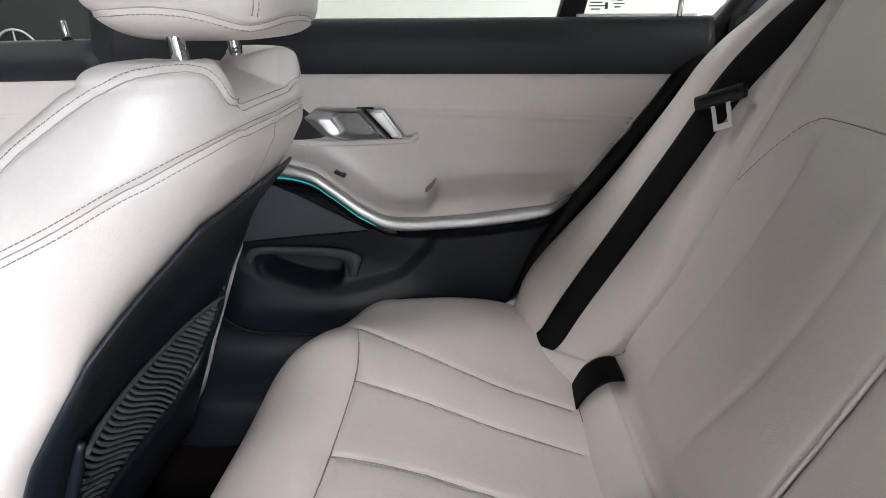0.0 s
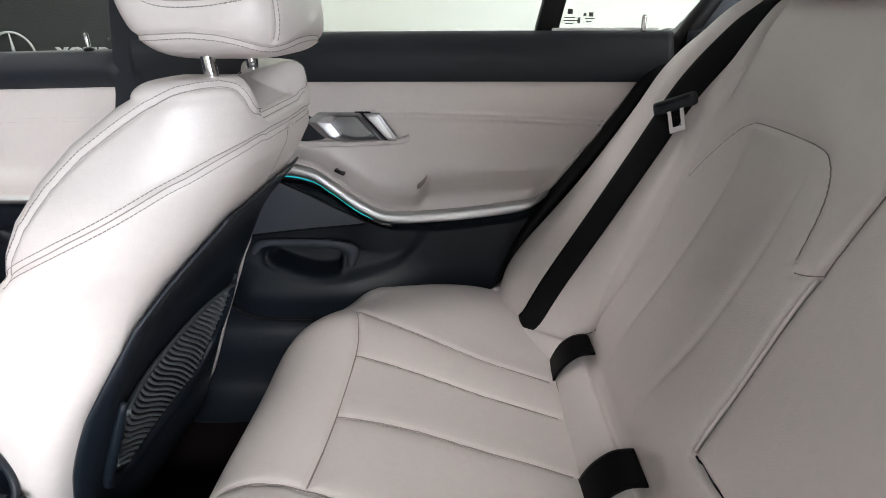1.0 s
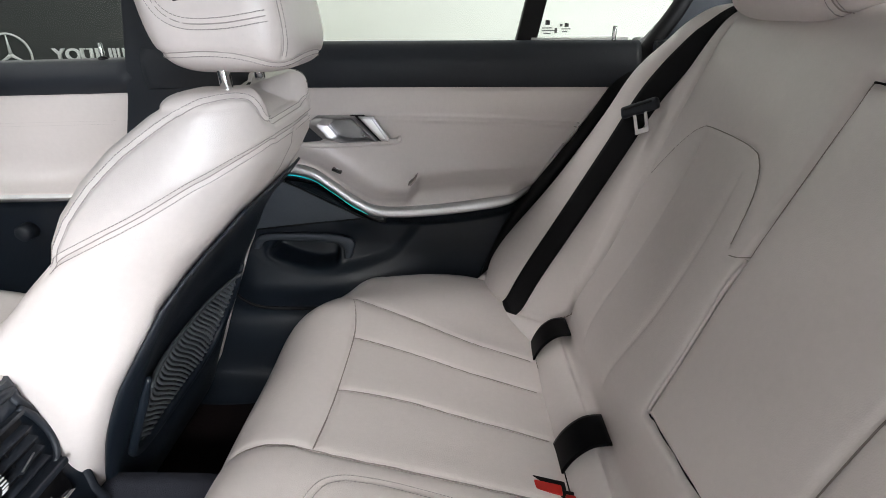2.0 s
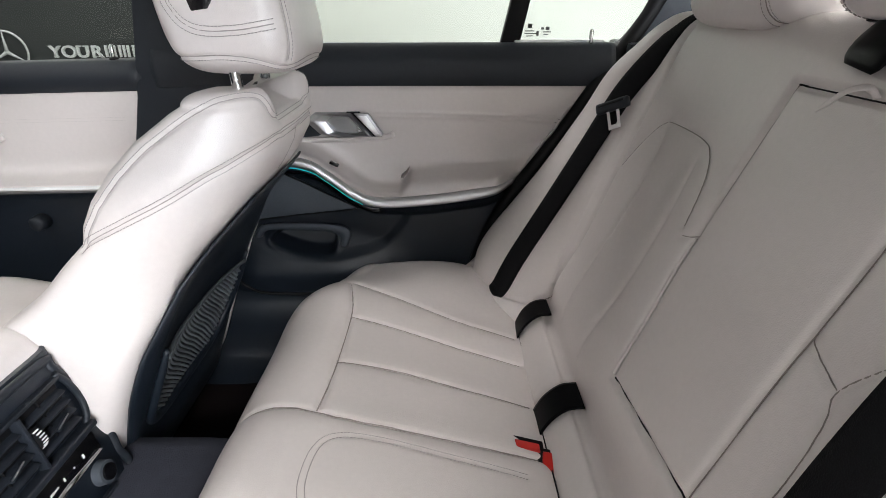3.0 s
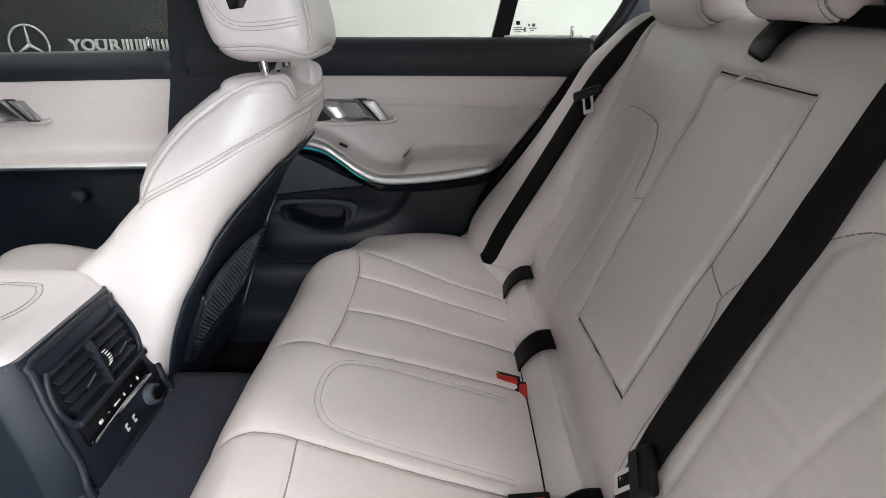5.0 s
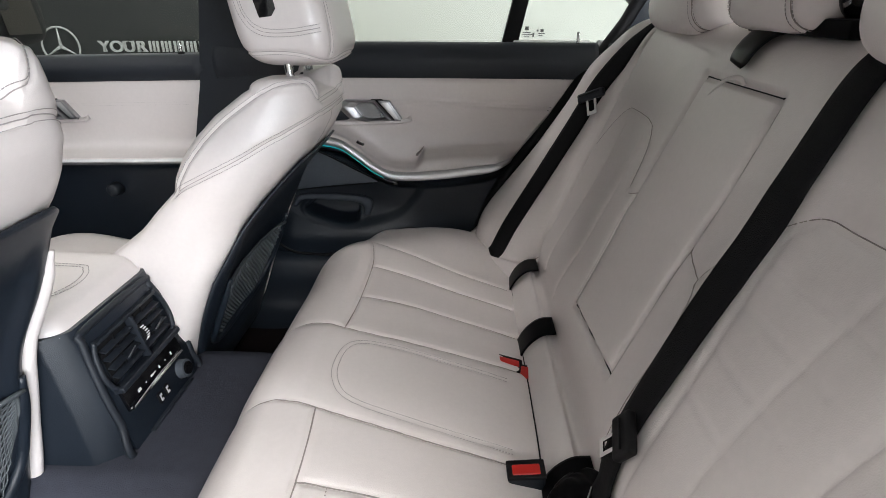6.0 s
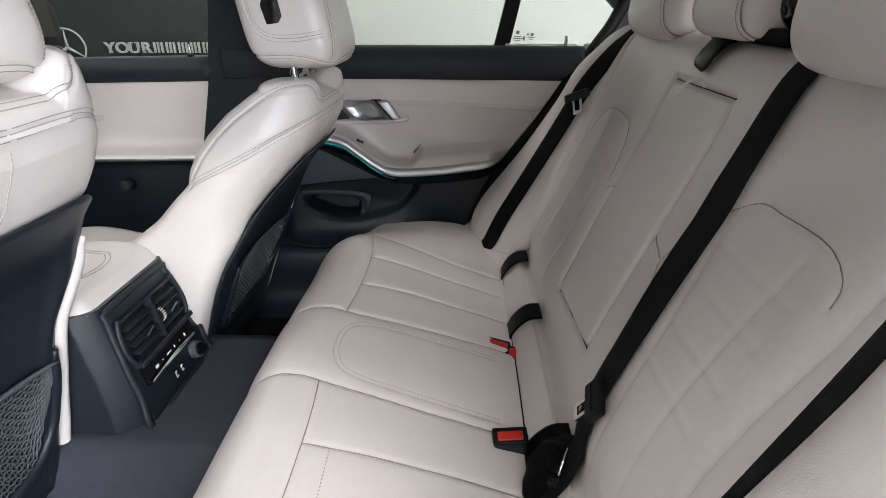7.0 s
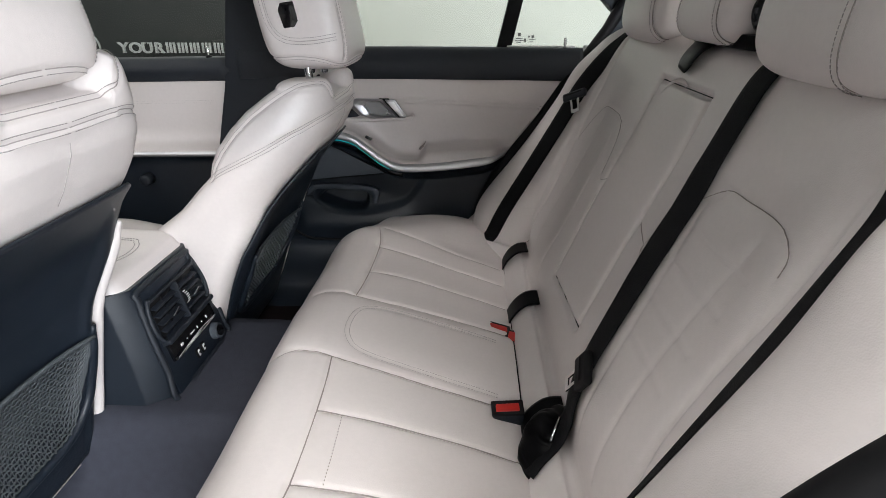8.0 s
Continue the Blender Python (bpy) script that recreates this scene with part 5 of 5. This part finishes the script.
for u, w_, h_ in ((-0.050, 0.010, 0.005), (-0.030, 0.003, 0.002), (-0.012, 0.008, 0.003), (-0.004, 0.010, 0.0022), (0.012, 0.003, 0.005), (0.032, 0.003, 0.002), (0.052, 0.004, 0.006)):
    faced("printed_mark", box((0.0134, u, 0.098), (0.0012, w_ * 0.8, h_), 0), PALE, screen)
wedge = prism([(-0.080, 0.0815), (0.082, 0.0815), (0.078, 0.0850), (0.010, 0.0885), (-0.076, 0.0850)], 0.006, "x", 0.0105, 0.001)
bmesh.ops.transform(wedge, matrix=Matrix.Translation((0.013, 0, 0.084)) @ pose(0, 0, 0, 0, -32, 0) @ Matrix.Translation((-0.013, 0, -0.084)), verts=wedge.verts)
faced("silver_line", wedge, CHROME, screen, "tapering silver line")
sock = bmesh.new()
bmesh.ops.create_cone(sock, cap_ends=True, segments=28, radius1=0.0185, radius2=0.0165, depth=0.016, matrix=Matrix.Translation((0.012, 0.066, 0.054)) @ pose(0, 0, 0, 0, 90, 0))
sk = faced("power_socket", sock, GRILLE, face, "round power socket lid")
sock = bmesh.new()
bmesh.ops.create_cone(sock, cap_ends=True, segments=24, radius1=0.0125, radius2=0.0115, depth=0.006, matrix=Matrix.Translation((0.0205, 0.066, 0.054)) @ pose(0, 0, 0, 0, 90, 0))
faced("lid_cap", sock, GLOSS, sk)
for u in (-0.012, 0.009):
    port = faced("charging_port", box((0.0085, u, 0.052), (0.004, 0.014, 0.020), 0.003, None, 3), RUBBER, face, "black charging port")
    for v in (0.0565, 0.0475):
        faced("slot", box((0.0107, u, v), (0.001, 0.0070, 0.0040), 0.0010), PALE, port)
    faced("bridge", box((0.0107, u - 0.002, 0.052), (0.001, 0.0026, 0.006), 0.0006), PALE, port)
faced("lower_bar", box((0.0095, 0.006, 0.0235), (0.010, 0.140, 0.006), 0.003), DARK_SOFT, face)
rows = []
for y in spread(0.119, 0.03, 24):
    sec = spline([(-0.98, 0.62), (-1.0, 0.645), (-0.97, 0.668), (-0.75, 0.675), (-0.56, 0.672), (-0.515, 0.665), (-0.498, 0.648), (-0.505, 0.63), (-0.75, 0.615)], 80, closed=True)
    rows.append([(x, y, z) for x, z in ended(y, 0.119, 0.03, sec)])
part("armrest", grid_mesh("armrest", rows, wrap=True, caps=True), LEATHER, console, "oyster leather armrest lid")
arm_me = bpy.data.objects["armrest"].data
line = on_surface(arm_me, [(-0.95, -0.055, 0.69), (-0.60, -0.058, 0.69), (-0.55, -0.045, 0.69), (-0.535, 0.0, 0.69), (-0.55, 0.045, 0.69), (-0.60, 0.058, 0.69), (-0.95, 0.055, 0.69)], 260)
groove(arm_me, [line], 0.002, 0.004)
st = part("stitching", join([stitches(line, 0.006, 0.0042, 0.0006, side=k) for k in (-0.004, 0.004)], "stitching"), THREAD, bpy.data.objects["armrest"])
st["kind"] = "stuff"


# ---- small things ----
def text_mesh(word, size):
    curve = bpy.data.curves.new("letter", "FONT")
    curve.body, curve.size, curve.extrude, curve.offset, curve.align_x = word, size, 0.006, 0.0022, "CENTER"
    holder = bpy.data.objects.new("letter", curve)
    me = bpy.data.meshes.new_from_object(holder)
    bpy.data.objects.remove(holder)
    return me


for i, kind in enumerate("YOUR"):
    letter = text_mesh(kind, 0.098)
    letter.transform(Matrix.Translation((-2.382 + 0.0865 * i, 3.126, 0.776)) @ pose(0, 0, 0, 90, 0, 0) @ Matrix.Diagonal((1.22, 1, 1, 1)))
    part("sign_letter", letter, LETTERING, board)
    if kind in "YUR":
        for k in (-1, 1) if kind != "Y" else (0,):
            part("serif", box((-2.382 + 0.0865 * i + 0.019 * k, 3.126, 0.8415 if kind == "U" else 0.7795), (0.026, 0.012, 0.007), 0.001), LETTERING, board)
# the trade name after it, as plain bars
for i in range(8):
    x = -2.382 + 0.0865 * (i + 4)
    for u in (-0.026, 0.0, 0.026):
        part("plain_bar", box((x + u, 3.126, 0.811), (0.015, 0.012, 0.069), 0.002), LETTERING, board)
ring = [(-2.685 + 0.130 * math.cos(a), 3.125, 0.808 + 0.124 * math.sin(a)) for a in np.linspace(0, 2 * math.pi, 49)]
part("emblem_ring", tube(ring, 0.0065, 8), LETTERING, board, "pale ring emblem")
for a in (90, 210, 330):
    tip = (-2.685 + 0.122 * math.cos(radians(a)), 3.125, 0.808 + 0.116 * math.sin(radians(a)))
    part("emblem_spoke", tube([(-2.685, 3.125, 0.808), tuple((p + q) / 2 for p, q in zip((-2.685, 3.125, 0.808), tip)), tip], 0.011, 8, taper=[1.0, 0.6, 0.3]), LETTERING, board)

# door lock pins on the window sills
for x, y, z, par in ((0.352, 0.705, 0.983, rear_door), (-0.655, 0.715, 0.958, front_door)):
    pin = part("lock_pin", tube([(x, y, z - 0.01), (x, y, z + 0.012), (x, y, z + 0.028), (x, y, z + 0.031)], 0.0042, 12, up=(1, 0, 0), taper=[1, 1, 1, 0.7]), CHROME, par, "chromed lock pin")
    part("pin_collar", tube([(x, y, z - 0.004), (x, y, z + 0.003), (x, y, z + 0.005)], 0.010, 14, up=(1, 0, 0), taper=[1, 0.9, 0.6]), RUBBER, pin)
# printed marks on the quarter glass
for x, z, w, h in ((0.229, 1.020, 0.009, 0.009), (0.229, 1.010, 0.020, 0.002), (0.231, 1.005, 0.026, 0.002), (0.229, 1.000, 0.014, 0.002), (0.246, 1.005, 0.005, 0.010), (0.256, 1.015, 0.005, 0.005), (0.267, 1.015, 0.008, 0.007), (0.266, 1.008, 0.018, 0.002), (0.264, 1.003, 0.010, 0.002)):
    part("printed_mark", box((x, 0.743, z), (w, 0.0008, h), 0), INK, quarter)
# pale glass run along the window sill
part("glass_run", box((0.29, 0.722, 0.988), (0.19, 0.012, 0.010), 0.003), SIGN, rear_door, "pale glass run strip")
part("glass_run", box((-0.16, 0.738, 0.986), (0.64, 0.008, 0.006), 0.002), SIGN, rear_door, "pale glass run strip")

# wing mirror outside the front window
mirror = thing("wing_mirror", "black wing mirror with a reflecting glass", "wing mirror")
rows = []
for i in range(21):
    ph = -math.pi / 2 + math.pi * i / 20
    w = math.copysign(abs(math.sin(ph)) ** 0.6, math.sin(ph))
    k = max(0.01, abs(math.cos(ph))) ** 0.55
    rows.append([(-1.262 + 0.105 * k * math.copysign(abs(math.cos(a)) ** 0.6, math.cos(a)) * 0.45, 0.935 + 0.115 * k * math.copysign(abs(math.sin(a)) ** 0.6, math.sin(a)), 1.035 + 0.075 * w) for a in np.linspace(0, 2 * math.pi, 40, endpoint=False)])
part("housing", grid_mesh("housing", rows, wrap=True, caps=True), RUBBER, mirror)
part("mirror_glass", box((-1.2125, 0.918, 1.044), (0.004, 0.118, 0.104), 0.0018, pose(0, 0, 0, 0, -8, -6)), MIRROR, mirror, "mirror glass")
part("foot", box((-1.27, 0.83, 0.985), (0.05, 0.12, 0.03), 0.01), GLOSS, mirror)

# seat rails under the driver seat
rail = thing("seat_rail", "glossy black seat rail bolted to the carpet", "seat rail")
part("channel", box((-0.785, -0.178, 0.262), (0.34, 0.035, 0.045), 0.006), GLOSS, rail)
part("end_cap", box((-0.612, -0.178, 0.262), (0.016, 0.042, 0.050), 0.005), DARK, rail)
